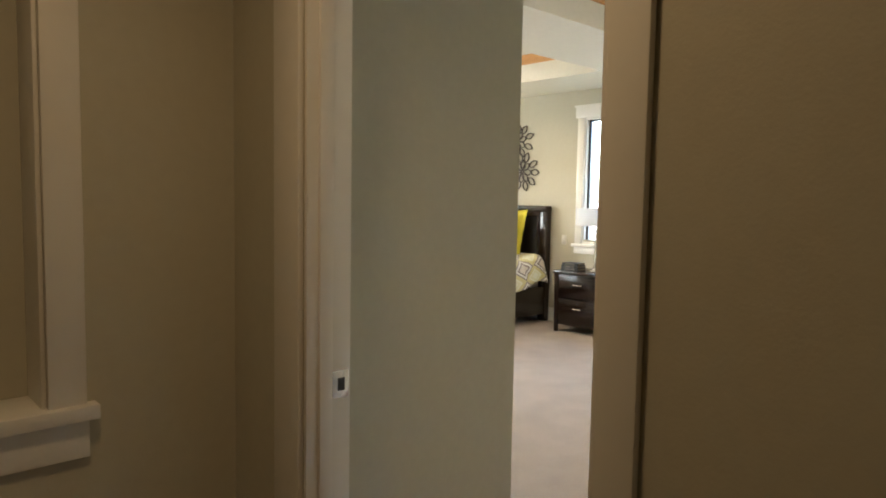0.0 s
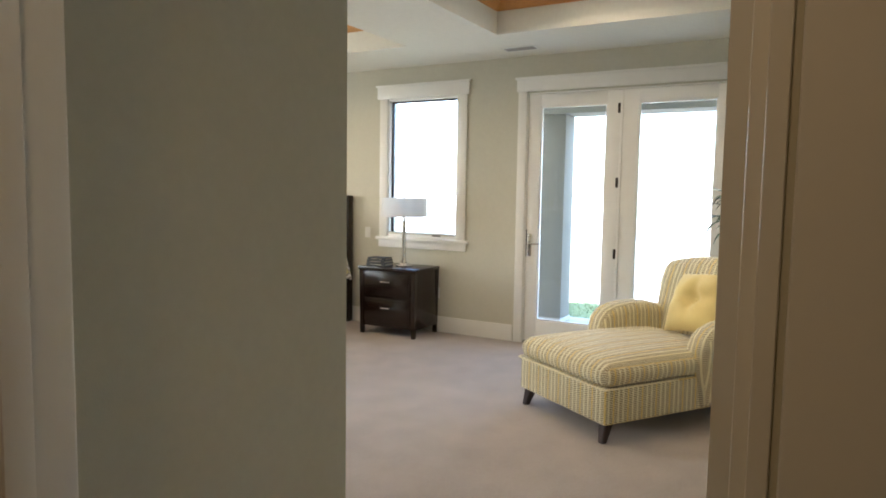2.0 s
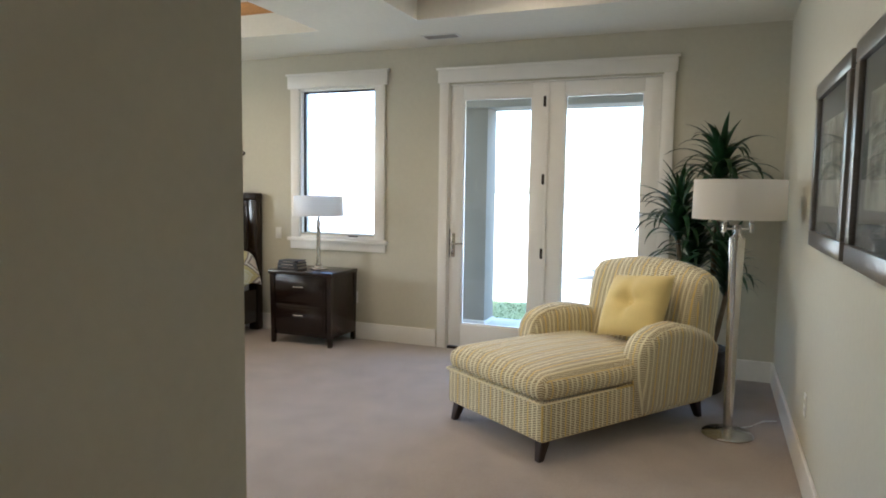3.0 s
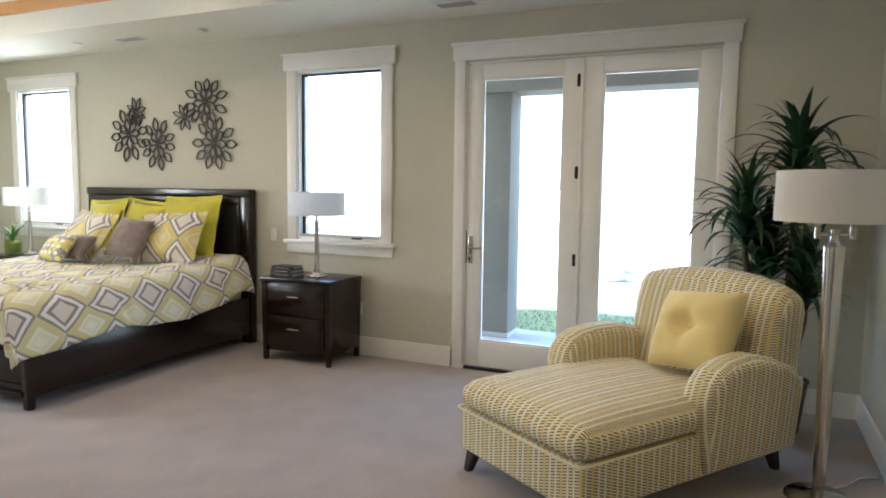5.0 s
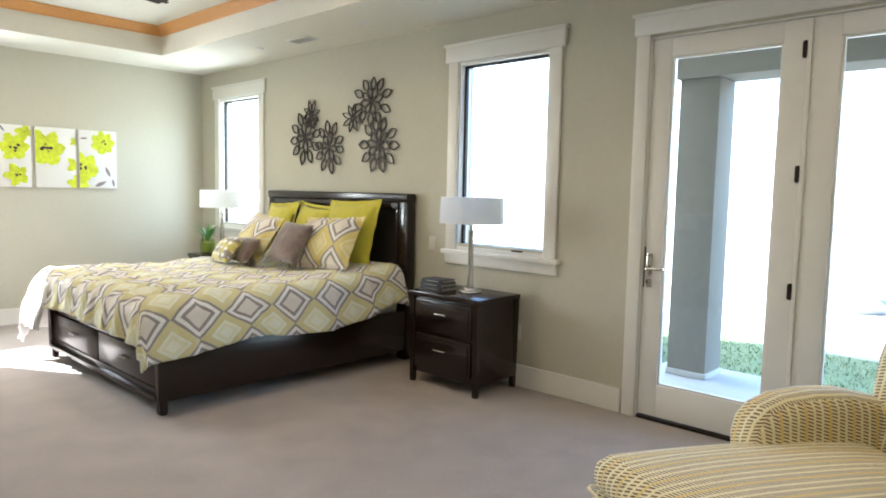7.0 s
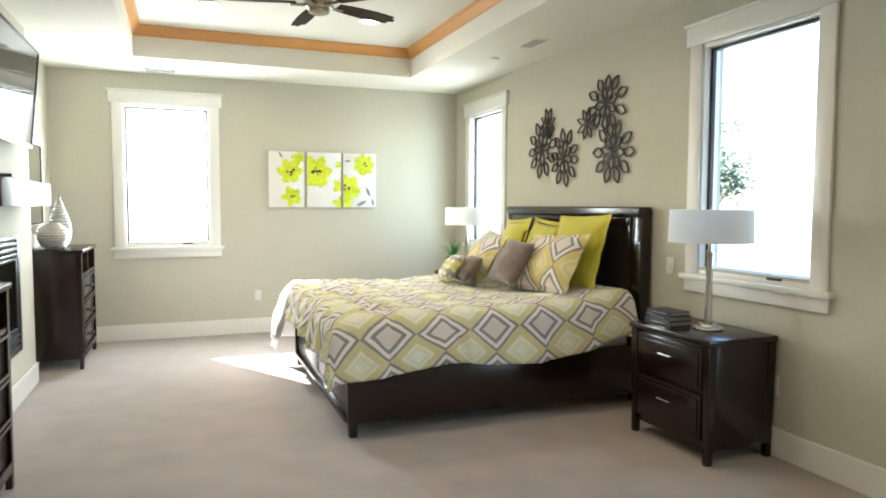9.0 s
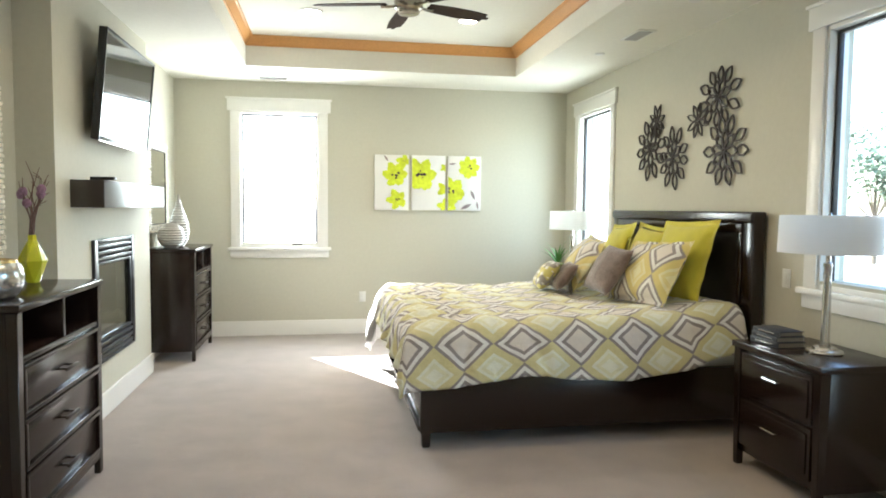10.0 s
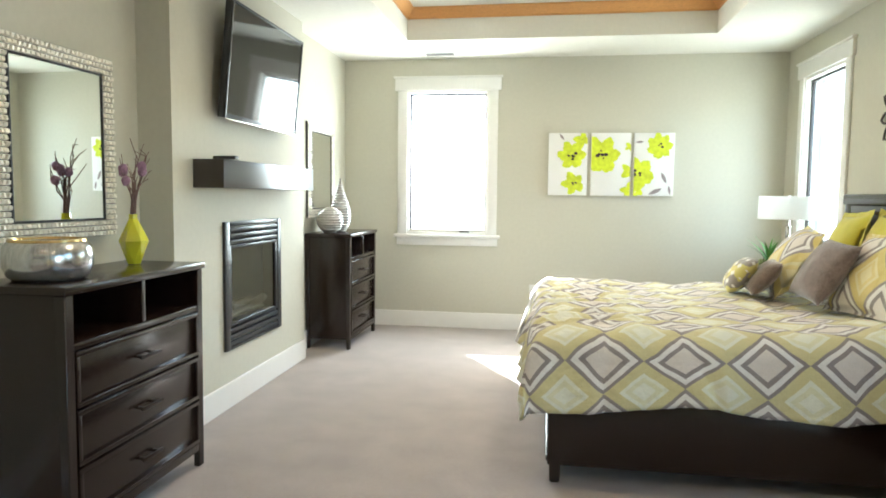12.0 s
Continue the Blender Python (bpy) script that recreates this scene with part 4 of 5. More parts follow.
def fireplace():
    f = thing("fireplace", "black gas fireplace insert with louvres, unlit", "fireplace")
    x = XB
    y0, y1, z0, z1 = 6.61, 7.505, 0.373, 1.20
    N = boxes
    part("surround", N((x, x + 0.02, y0, y0 + 0.065, z0, z1), (x, x + 0.02, y1 - 0.065, y1, z0, z1), (x, x + 0.02, y0 + 0.065, y1 - 0.065, z1 - 0.03, z1), (x, x + 0.02, y0 + 0.065, y1 - 0.065, z0, z0 + 0.02), bevel=0.004), BLACK, f)
    for zb in (z0 + 0.024, z0 + 0.066, z0 + 0.108, z1 - 0.068, z1 - 0.108, z1 - 0.148):
        bm = boxes((0, 0.03, y0 + 0.066, y1 - 0.066, -0.004, 0.026), bevel=0.006)
        part("louvre", bm, BLACK, f, at=pose(x - 0.012, 0, zb + 0.004, 0, 0, 0))
    iz0, iz1 = z0 + 0.15, z1 - 0.155
    part("door_frame", N((x - 0.01, x + 0.014, y0 + 0.066, y0 + 0.096, iz0, iz1), (x - 0.01, x + 0.014, y1 - 0.096, y1 - 0.066, iz0, iz1), (x - 0.01, x + 0.014, y0 + 0.096, y1 - 0.096, iz1 - 0.02, iz1), (x - 0.01, x + 0.014, y0 + 0.096, y1 - 0.096, iz0, iz0 + 0.02), bevel=0.003), BLACK, f)
    part("fire_glass", N((x - 0.004, x + 0.001, y0 + 0.097, y1 - 0.097, iz0 + 0.021, iz1 - 0.021)), SMOKED, f, "smoked glass")
    part("firebox", N((XW + 0.003, XW + 0.012, 6.662, 7.458, 0.44, 1.14), (XW + 0.012, x - 0.02, 6.662, 7.458, 0.44, iz0 + 0.01)), SOOT, f)
    for i, (ya, yb, zz) in enumerate(((6.78, 7.3, 0.57), (6.85, 7.15, 0.62), (7.0, 7.36, 0.60))):
        part("log", tube([(XW + 0.05, ya, zz), (XW + 0.06 + 0.01 * i, (ya + yb) / 2, zz + 0.015), (XW + 0.055, yb, zz + 0.01 * i)], 0.03, 9), LOG, f, "pale ceramic log")
    part("badge", N((x + 0.0145, x + 0.017, y1 - 0.13, y1 - 0.10, z0 + 0.05, z0 + 0.062)), CHROME, f)


fireplace()
MANTEL_WOOD = material("polished_espresso_wood", (0.02, 0.012, 0.009), 0.28, grain=45, amount=0.2, stretch=(1, 0.3, 4), spec=1.0)
mt = solid("mantel_shelf", boxes((XB, XB + 0.19, 6.27, 7.75, 1.41, 1.575), bevel=0.004), MANTEL_WOOD, "polished espresso box mantel on the chimney breast", "shelf")
rc = solid("remote_control", boxes((XB + 0.09, XB + 0.23, 6.33, 6.38, 1.576, 1.596), bevel=0.006), BLACK, "black remote control lying on the mantel", "remote")


def television():
    t = thing("television", "flat black television tilted on the chimney breast", "television", pose(2.79, 7.03, 1.83, 0, 5.5, 0))
    part("body", boxes((-0.045, -0.004, -0.57, 0.57, 0.0, 0.69), bevel=0.006), BLACK, t)
    part("screen", boxes((-0.0045, 0.0, -0.552, 0.552, 0.028, 0.673)), SCREEN, t, "glossy dark screen")
    part("bezel", boxes((-0.004, 0.006, -0.57, -0.553, 0, 0.69), (-0.004, 0.006, 0.553, 0.57, 0, 0.69), (-0.004, 0.006, -0.553, 0.553, 0.674, 0.69), (-0.004, 0.006, -0.553, 0.553, 0, 0.027), bevel=0.002), BLACK, t)
    part("trim_strip", boxes((-0.003, 0.007, -0.56, 0.56, -0.006, -0.001)), CHROME, t, "thin silver strip")
    part("wall_bracket", boxes((-0.115, -0.045, -0.25, 0.25, 0.16, 0.52), bevel=0.004), BLACK, t)


television()

# ---- mirrors with silver tile frames ----
MIRROR = bpy.data.materials.new("mirror_silver")
MIRROR.use_nodes = True
mb = MIRROR.node_tree.nodes["Principled BSDF"]
mb.inputs["Metallic"].default_value, mb.inputs["Roughness"].default_value = 1.0, 0.01
mb.inputs["Base Color"].default_value = (0.86, 0.88, 0.86, 1)
SILVER_TILE = material("silvered_mosaic", (0.86, 0.82, 0.72), 0.4, 0.25, grain=40, amount=0.3, bump=0.3, bump_scale=90)


def wall_mirror():
    t = thing("wall_mirror", "rectangular mirror with a hammered silver tile frame", "mirror", group="mirrors over the dressers")
    W, H, F = 0.72, 0.86, 0.088
    part("backing", boxes((0.0, 0.018, 0.0, W, 0.0, H), bevel=0.002), BLACK, t)
    part("glass", boxes((0.018, 0.022, F, W - F, F, H - F)), MIRROR, t, "mirror glass")
    part("inner_rim", boxes((0.018, 0.027, F - 0.008, F, F - 0.008, H - F + 0.008), (0.018, 0.027, W - F, W - F + 0.008, F - 0.008, H - F + 0.008), (0.018, 0.027, F, W - F, F - 0.008, F), (0.018, 0.027, F, W - F, H - F, H - F + 0.008)), BLACK, t)
    verts, faces = [], []
    rnd = random.Random(4)

    def tile(y, z, s, h):
        k = len(verts)
        tx, ty = rnd.uniform(-0.003, 0.003), rnd.uniform(-0.003, 0.003)
        for a, b, d in ((-1, -1, 0), (1, -1, 0), (1, 1, 0), (-1, 1, 0)):
            verts.append((0.018, y + a * s, z + b * s))
        for a, b in ((-1, -1), (1, -1), (1, 1), (-1, 1)):
            verts.append((0.018 + h + a * tx + b * ty, y + a * s * 0.62, z + b * s * 0.62))
        faces.extend([(k + 4, k + 5, k + 6, k + 7), (k, k + 1, k + 5, k + 4), (k + 1, k + 2, k + 6, k + 5), (k + 2, k + 3, k + 7, k + 6), (k + 3, k, k + 4, k + 7)])
    p = 0.0253
    ny, nz = int(W / p), int(H / p)
    for i in range(ny):
        for j in range(nz):
            y, z = (i + 0.5) * W / ny, (j + 0.5) * H / nz
            if min(y, W - y) < F - 0.012 or min(z, H - z) < F - 0.012:
                tile(y + (0.004 if j % 2 else -0.004), z, 0.0118, 0.012)
    me = bpy.data.meshes.new("frame_tiles")
    me.from_pydata(verts, [], faces)
    me.materials.append(SILVER_TILE)
    ob = new("frame_tiles", me)
    ob.parent = t
    tagged(ob, "small hammered silver tiles", kind="stuff")
    return t


mr = wall_mirror()
mr.matrix_basis = pose(XN + 0.012, 5.05, 1.165, 0, 0, -2.1)
copy_thing(mr, pose(XW + 0.001, 8.42, 1.17))

# ---- on the dressers ----
MERCURY = material("mercury_glass", (0.52, 0.51, 0.49), 0.16, 0.85, grain=26, amount=0.35, bump=0.25, bump_scale=30, stretch=(3, 3, 0.6))
GOLD = material("worn_gold_rim", (0.62, 0.42, 0.16), 0.25, 0.9, grain=30, amount=0.3)
LIME_GLAZE = material("chartreuse_glaze", (0.58, 0.56, 0.02), 0.12, grain=8, amount=0.08, coat=0.5)
TWIG = material("dried_twig", (0.16, 0.09, 0.075), 0.8, grain=60, amount=0.3)
MAUVE = material("mauve_dried_flower", (0.32, 0.18, 0.26), 0.9, grain=80, amount=0.35, bump=0.8, bump_scale=120)
SILVER_BEAD = material("ridged_silver_ceramic", (0.42, 0.40, 0.37), 0.32, 0.55, grain=40, amount=0.15)

bowl = thing("mercury_bowl", "wide mercury-glass bowl with a gold rim on the dresser", "bowl", pose(2.775, 5.02, 1.036) @ Matrix.Diagonal((0.82, 0.82, 0.9, 1)))
part("body", lathe([(0, 0), (0.15, 0.0), (0.175, 0.02), (0.192, 0.06), (0.196, 0.10), (0.188, 0.145), (0.165, 0.168), (0.155, 0.172), (0.148, 0.165), (0.175, 0.10), (0.15, 0.02), (0, 0.015)], 48), MERCURY, bowl)
part("rim", lathe([(0.149, 0.166), (0.168, 0.166), (0.166, 0.176), (0.152, 0.178), (0.149, 0.166)], 48), GOLD, bowl, "worn gold rim")

vase = thing("faceted_vase", "chartreuse faceted vase holding dried twigs on the dresser", "vase", pose(2.73, 5.64, 1.036) @ Matrix.Diagonal((0.85, 0.85, 1, 1)))
bm = bmesh.new()
rings = []
for r, z, tw in ((0.038, 0.0, 0), (0.08, 0.11, 30), (0.026, 0.215, 0), (0.025, 0.238, 0)):
    rings.append([bm.verts.new((r * math.cos(radians(60 * k + tw)), r * math.sin(radians(60 * k + tw)), z)) for k in range(6)])
for q, (a, b) in enumerate(zip(rings, rings[1:])):
    for k in range(6):
        j = (k + 1) % 6
        if q == 0:
            bm.faces.new((a[k], a[j], b[k]))
            bm.faces.new((a[j], b[j], b[k]))
        elif q == 1:
            bm.faces.new((a[k], a[j], b[j]))
            bm.faces.new((a[k], b[j], b[k]))
        else:
            bm.faces.new((a[k], a[j], b[j], b[k]))
bm.faces.new(rings[0][::-1])
part("body", bm, LIME_GLAZE, vase, smooth=None)
rnd = random.Random(9)
for i in range(13):
    a = rnd.uniform(0, 6.28)
    h = rnd.uniform(0.42, 0.64)
    s = rnd.uniform(0.05, 0.12)
    pts = [(0, 0, 0.12), (0.012 * math.cos(a), 0.012 * math.sin(a), 0.25)]
    for k in range(1, 5):
        pts.append((s * (k / 4) ** 1.4 * math.cos(a + 0.25 * k * (-1) ** i) + rnd.uniform(-0.01, 0.01), s * (k / 4) ** 1.4 * math.sin(a + 0.25 * k * (-1) ** i) + rnd.uniform(-0.01, 0.01), 0.25 + (h - 0.25) * k / 4))
    st = part("twig", tube(pts, 0.0042, 6, taper=[1, 1, 0.9, 0.8, 0.65, 0.4]), TWIG, vase, "dried brown twig")
    if i % 3 == 0:
        tip = Vector(pts[-2])
        bm = bmesh.new()
        bmesh.ops.create_icosphere(bm, subdivisions=2, radius=0.024)
        for v in bm.verts:
            v.co *= 1 + 0.35 * noise.noise(v.co * 90 + Vector((i, 0, 0)))
            v.co += tip
        part("seed_head", bm, MAUVE, st, "mauve dried seed head")
    elif i % 3 == 1:
        for k in range(3):
            tip = Vector(pts[-1 - k])
            part("sprig", tube([tip, tip + Vector((rnd.uniform(-0.05, 0.05), rnd.uniform(-0.06, 0.06), rnd.uniform(0.0, 0.045)))], 0.0026, 5, taper=[1, 0.5]), TWIG, st)


def ridge_profile(rows, n):
    out = [(0, rows[0][1])]
    for i in range(n * 4 + 1):
        f = i / (n * 4) * (len(rows) - 1)
        k = min(int(f), len(rows) - 2)
        r = rows[k][0] + (rows[k + 1][0] - rows[k][0]) * (f - k)
        z = rows[k][1] + (rows[k + 1][1] - rows[k][1]) * (f - k)
        out.append((max(0.003, r + 0.0035 * math.sin(i * math.pi / 2)), z))
    return out + [(0, rows[-1][1])]


VG = "ridged vases on the far dresser"
solid("round_vase", lathe(ridge_profile([(0.05, 0), (0.09, 0.03), (0.118, 0.08), (0.122, 0.13), (0.105, 0.18), (0.06, 0.22), (0.03, 0.232)], 13), 40), SILVER_BEAD, "round ridged silver vase on the dresser", "vase", VG, at=pose(2.76, 8.52, 1.036))
solid("teardrop_vase", lathe(ridge_profile([(0.045, 0), (0.085, 0.06), (0.10, 0.14), (0.092, 0.22), (0.066, 0.30), (0.036, 0.38), (0.016, 0.45), (0.008, 0.50)], 22), 40), SILVER_BEAD, "tall teardrop ridged silver vase on the dresser", "vase", VG, at=pose(2.77, 8.80, 1.036))

# ---- wall art ----
IRON = material("dark_iron", (0.045, 0.033, 0.027), 0.5, 0.5, grain=50, amount=0.3)


def petal_mesh():
    """An almond-shaped ring of flat iron strip, one unit long, pointing along z."""
    bm = bmesh.new()
    outer, inner, outer_b, inner_b = [], [], [], []
    n = 9
    for i in range(2 * n):
        s = 1 if i < n else -1
        t = (i % n) / n if s > 0 else 1 - (i % n) / n
        w = 0.25 * math.sin(math.pi * t) ** 0.9
        c = Vector((0, s * w, t))
        ci = Vector((0, c.y * 0.70, 0.5 + (t - 0.5) * 0.82))
        outer.append(bm.verts.new(c + Vector((0.06, 0, 0))))
        inner.append(bm.verts.new(ci + Vector((0.06, 0, 0))))
        outer_b.append(bm.verts.new(c - Vector((0.06, 0, 0))))
        inner_b.append(bm.verts.new(ci - Vector((0.06, 0, 0))))
    m = 2 * n
    for i in range(m):
        j = (i + 1) % m
        bm.faces.new((outer[i], outer[j], inner[j], inner[i]))
        bm.faces.new((outer_b[j], outer_b[i], inner_b[i], inner_b[j]))
        bm.faces.new((outer[j], outer[i], outer_b[i], outer_b[j]))
        bm.faces.new((inner[i], inner[j], inner_b[j], inner_b[i]))
    return mesh_of("petal", bm, IRON)


PETAL = petal_mesh()
FLOWERS_A = [(7.45, 1.95, 0.26, 0.28, 0.1), (7.34, 2.17, 0.14, 0.155, 0.3), (7.06, 1.845, 0.225, 0.265, -0.2)]
FLOWERS_B = [(6.44, 2.235, 0.28, 0.215, 0.2), (6.70, 2.10, 0.165, 0.135, 0.5), (6.345, 1.845, 0.275, 0.255, -0.1)]


def iron_flowers(label, flowers):
    t = thing("wall_sculpture", label, "wall art", pose(XE - 0.022, flowers[0][0], flowers[0][1]), "iron flower wall art")
    rnd = random.Random(2)
    for y, z, ry, rz, turn in flowers:
        y, z = y - flowers[0][0], z - flowers[0][1]
        for ring, (n, r0, ln) in enumerate(((8, 0.03, 0.56), (10, 0.44, 0.56)) if ry > 0.2 else ((8, 0.06, 0.92),)):
            for k in range(n):
                a = 2 * math.pi * (k + 0.5 * ring) / n + turn + rnd.uniform(-0.08, 0.08)
                r = math.hypot(ry * math.sin(a), rz * math.cos(a)) * 1.0
                ob = new("petal", PETAL)
                ob.parent = t
                c = Vector((0.006 * ring, y + r * r0 * math.sin(a), z + r * r0 * math.cos(a)))
                ob.matrix_basis = Matrix.Translation(c) @ pose(0, 0, 0, -math.degrees(a), 0, 0) @ Matrix.Diagonal((0.10, (1.15 if ry > 0.2 else 0.75) * (ry + rz) / 2 * ln, r * ln, 1))
    return t


iron_flowers("dark iron sculpture of three open flowers above the headboard", FLOWERS_A)
iron_flowers("dark iron sculpture of three large open flowers above the headboard", FLOWERS_B)

CANVAS = material("white_canvas", (0.80, 0.79, 0.76), 0.85, grain=200, amount=0.04, bump=0.3, bump_scale=400)
PAINT_LIME = material("lime_yellow_paint", (0.62, 0.70, 0.02), 0.7, grain=24, amount=0.22, blotch=8)
PAINT_DARK = material("dark_brown_paint", (0.05, 0.035, 0.04), 0.7, grain=60, amount=0.3)
PAINT_GREY = material("mauve_grey_paint", (0.30, 0.25, 0.25), 0.7, grain=40, amount=0.3)


def canvas_panel(x, blooms, leaves):
    """A stretched canvas on the far wall. blooms: (x, z, size, petals); leaves: (x, z, length, turn)."""
    W, H = 0.385, 0.62
    t = thing("canvas_painting", "stretched canvas with lime-yellow painted flowers on white", "painting", pose(x, YN, 1.40), "three-panel flower painting")
    part("canvas", boxes((0, W, -0.036, -0.0005, 0, H), bevel=0.002), CANVAS, t)
    rnd = random.Random(int(x * 100))

    def flat(name, cx, cz, fn, mat, depth, n=40):
        bm = bmesh.new()
        c = bm.verts.new((min(max(cx, 0.002), W - 0.002), -depth, min(max(cz, 0.002), H - 0.002)))
        ring = []
        for k in range(n):
            a = 2 * math.pi * k / n
            dx, dz = fn(a)
            ring.append(bm.verts.new((min(max(cx + dx, 0.002), W - 0.002), -depth, min(max(cz + dz, 0.002), H - 0.002))))
        for k in range(n):
            bm.faces.new((c, ring[k], ring[(k + 1) % n]))
        return part(name, bm, mat, t, smooth=None)
    for i, (cx, cz, s, m) in enumerate(blooms):
        s *= 0.88
        for k in range(m):
            a0 = 2 * math.pi * k / m + i * 0.7
            px, pz = cx + 0.55 * s * math.cos(a0), cz + 0.55 * s * math.sin(a0)
            e, w = rnd.uniform(0.9, 1.15), rnd.uniform(0.75, 1.0)

            def outline(a, a0=a0, e=e, w=w, s=s, k=k):
                u, v = 0.52 * s * e * math.cos(a), 0.44 * s * w * math.sin(a)
                j = 1 + 0.10 * math.sin(3 * a + k) + 0.05 * math.sin(7 * a)
                return j * (u * math.cos(a0) - v * math.sin(a0)), j * (u * math.sin(a0) + v * math.cos(a0))
            flat("painted_petal", px, pz, outline, PAINT_LIME, 0.0372 + 0.0003 * (k + 6 * i))
        if 0.02 < cx < W - 0.02:
            for k in range(6):
                a, q = rnd.uniform(0, 6.28), rnd.uniform(0.0, 0.3) * s
                d = rnd.uniform(0.05, 0.13) * s
                flat("painted_stamen", cx + q * math.cos(a), cz + q * math.sin(a), lambda b, d=d: (d * math.cos(b), d * 0.8 * math.sin(b)), PAINT_DARK, 0.0402 + 0.0002 * k + 0.0002 * i, 10)
    for k, (cx, cz, ln, turn) in enumerate(leaves):
        ca, sa = math.cos(radians(turn)), math.sin(radians(turn))
        flat("painted_leaf", cx, cz, lambda b: (ln * math.cos(b) * ca - 0.28 * ln * math.sin(b) * abs(math.sin(b)) * sa, ln * math.cos(b) * sa + 0.28 * ln * math.sin(b) * abs(math.sin(b)) * ca), PAINT_GREY, 0.0376 + 0.0003 * k, 24)


canvas_panel(4.70, [(0.235, 0.40, 0.15, 6), (0.25, 0.12, 0.12, 5), (0.33, 0.55, 0.09, 4)], [(0.13, 0.58, 0.04, -55)])
canvas_panel(5.12, [(0.10, 0.40, 0.20, 6), (0.37, 0.24, 0.09, 4), (0.37, 0.05, 0.09, 4), (0.37, 0.48, 0.05, 4)], [])
canvas_panel(5.535, [(0.245, 0.49, 0.13, 7), (0.03, 0.22, 0.17, 6), (0.02, 0.04, 0.08, 4)], [(0.05, 0.53, 0.04, 5), (0.29, 0.18, 0.06, 115), (0.21, 0.045, 0.07, 25), (0.345, 0.06, 0.045, 100)])


# ---- framed pictures ----
PEWTER = material("pewter_frame", (0.22, 0.20, 0.18), 0.28, 0.6, grain=40, amount=0.2, stretch=(1, 1, 3))
MAT_BOARD = material("grey_mat_board", (0.14, 0.14, 0.135), 0.8, grain=60, amount=0.1)
PRINT = material("faded_botanical_print", (0.36, 0.35, 0.30), 0.8, grain=9, amount=0.75, blotch=4)
PIC_GLASS = clear_glass("picture_glass", (0.95, 0.96, 0.96), 0.01)


def framed_picture(x0, x1, z0, z1):
    t = thing("framed_picture", "framed print with wide pewter frame and grey mat", "picture", pose(x0, YS, z0), "framed pictures on the wall")
    W, H, F = x1 - x0, z1 - z0, 0.075
    N = boxes
    for r in ((0, W, 0.0, F), (0, W, H - F, H), (0, F, F, H - F), (W - F, W, F, H - F)):
        bm = N((r[0], r[1], 0.0, 0.03, r[2], r[3]), bevel=0.006)
        part("frame_rail", bm, PEWTER, t)
    part("mat_board", N((F, W - F, 0.004, 0.008, F, H - F)), MAT_BOARD, t)
    q = F + 0.13
    part("print", N((q, W - q, 0.008, 0.0095, q, H - q)), PRINT, t, "faded print")
    part("glass", N((F, W - F, 0.014, 0.016, F, H - F)), PIC_GLASS, t)


framed_picture(4.12, 5.06, 1.22, 2.02)
framed_picture(3.05, 4.02, 1.22, 2.02)

# ---- bedside things ----
BOOK = material("black_book_cloth", (0.02, 0.02, 0.022), 0.55, grain=90, amount=0.2)
PAPER = material("page_edges", (0.28, 0.25, 0.2), 0.9, grain=200, amount=0.15, stretch=(1, 1, 20))
for i, (w, d, h, turn) in enumerate(((0.23, 0.17, 0.03, 1), (0.225, 0.165, 0.028, -2), (0.215, 0.15, 0.026, 2))):
    z = 0.701 + sum((0.031, 0.029, 0.027)[:i])
    bk = thing("book", "black cloth-bound book stacked on the nightstand", "book", pose(6.60, 5.26, z, 0, 0, 90 + turn), "book stack")
    part("cover", boxes((-w / 2, w / 2, -d / 2, d / 2, 0, 0.004), (-w / 2, w / 2, -d / 2, d / 2, h - 0.004, h), (-w / 2, w / 2, d / 2 - 0.004, d / 2, 0.004, h - 0.004), bevel=0.0015), BOOK, bk)
    part("pages", boxes((-w / 2 + 0.006, w / 2 - 0.006, -d / 2 + 0.006, d / 2 - 0.004, 0.004, h - 0.004)), PAPER, bk)
    part("spine_lettering", boxes((-w * 0.3, w * 0.3, d / 2, d / 2 + 0.0006, h * 0.4, h * 0.6)), CHROME, bk)

LEAF = material("dracaena_leaf", (0.020, 0.062, 0.024), 0.33, grain=20, amount=0.4, stretch=(1, 1, 1), blotch=5)
YOUNG = material("young_leaf", (0.10, 0.30, 0.05), 0.45, grain=20, amount=0.3)
BARK = material("cane_bark", (0.16, 0.12, 0.08), 0.9, grain=40, amount=0.35, bump=0.6, bump_scale=50)
POT = material("dark_glazed_pot", (0.02, 0.016, 0.014), 0.25, grain=20, amount=0.3)
SOIL = material("potting_soil", (0.03, 0.02, 0.015), 1.0, grain=60, amount=0.4, bump=0.9, bump_scale=60)


def strap_leaf(length, width, droop, mat, name="leaf"):
    """A long strap leaf that rises along z, arches over towards +x and has a folded midrib."""
    bm = bmesh.new()
    rows = []
    n = 9
    for i in range(n + 1):
        t = i / n
        ang = droop * t ** 1.3
        if i == 0:
            p = Vector((0, 0, 0))
        else:
            p = p + length / n * Vector((math.sin(ang), 0, math.cos(ang)))
        w = width / 2 * max(0.03, min(1.0, 0.35 + 2.2 * t) * (1 - t ** 2.6))
        nrm = Vector((math.cos(ang), 0, -math.sin(ang)))
        rows.append((bm.verts.new(p + Vector((0, -w, 0)) - 0.25 * w * nrm), bm.verts.new(p), bm.verts.new(p + Vector((0, w, 0)) - 0.25 * w * nrm)))
    for a, b in zip(rows, rows[1:]):
        bm.faces.new((a[0], a[1], b[1], b[0]))
        bm.faces.new((a[1], a[2], b[2], b[1]))
    return mesh_of(name, bm, mat, 80)


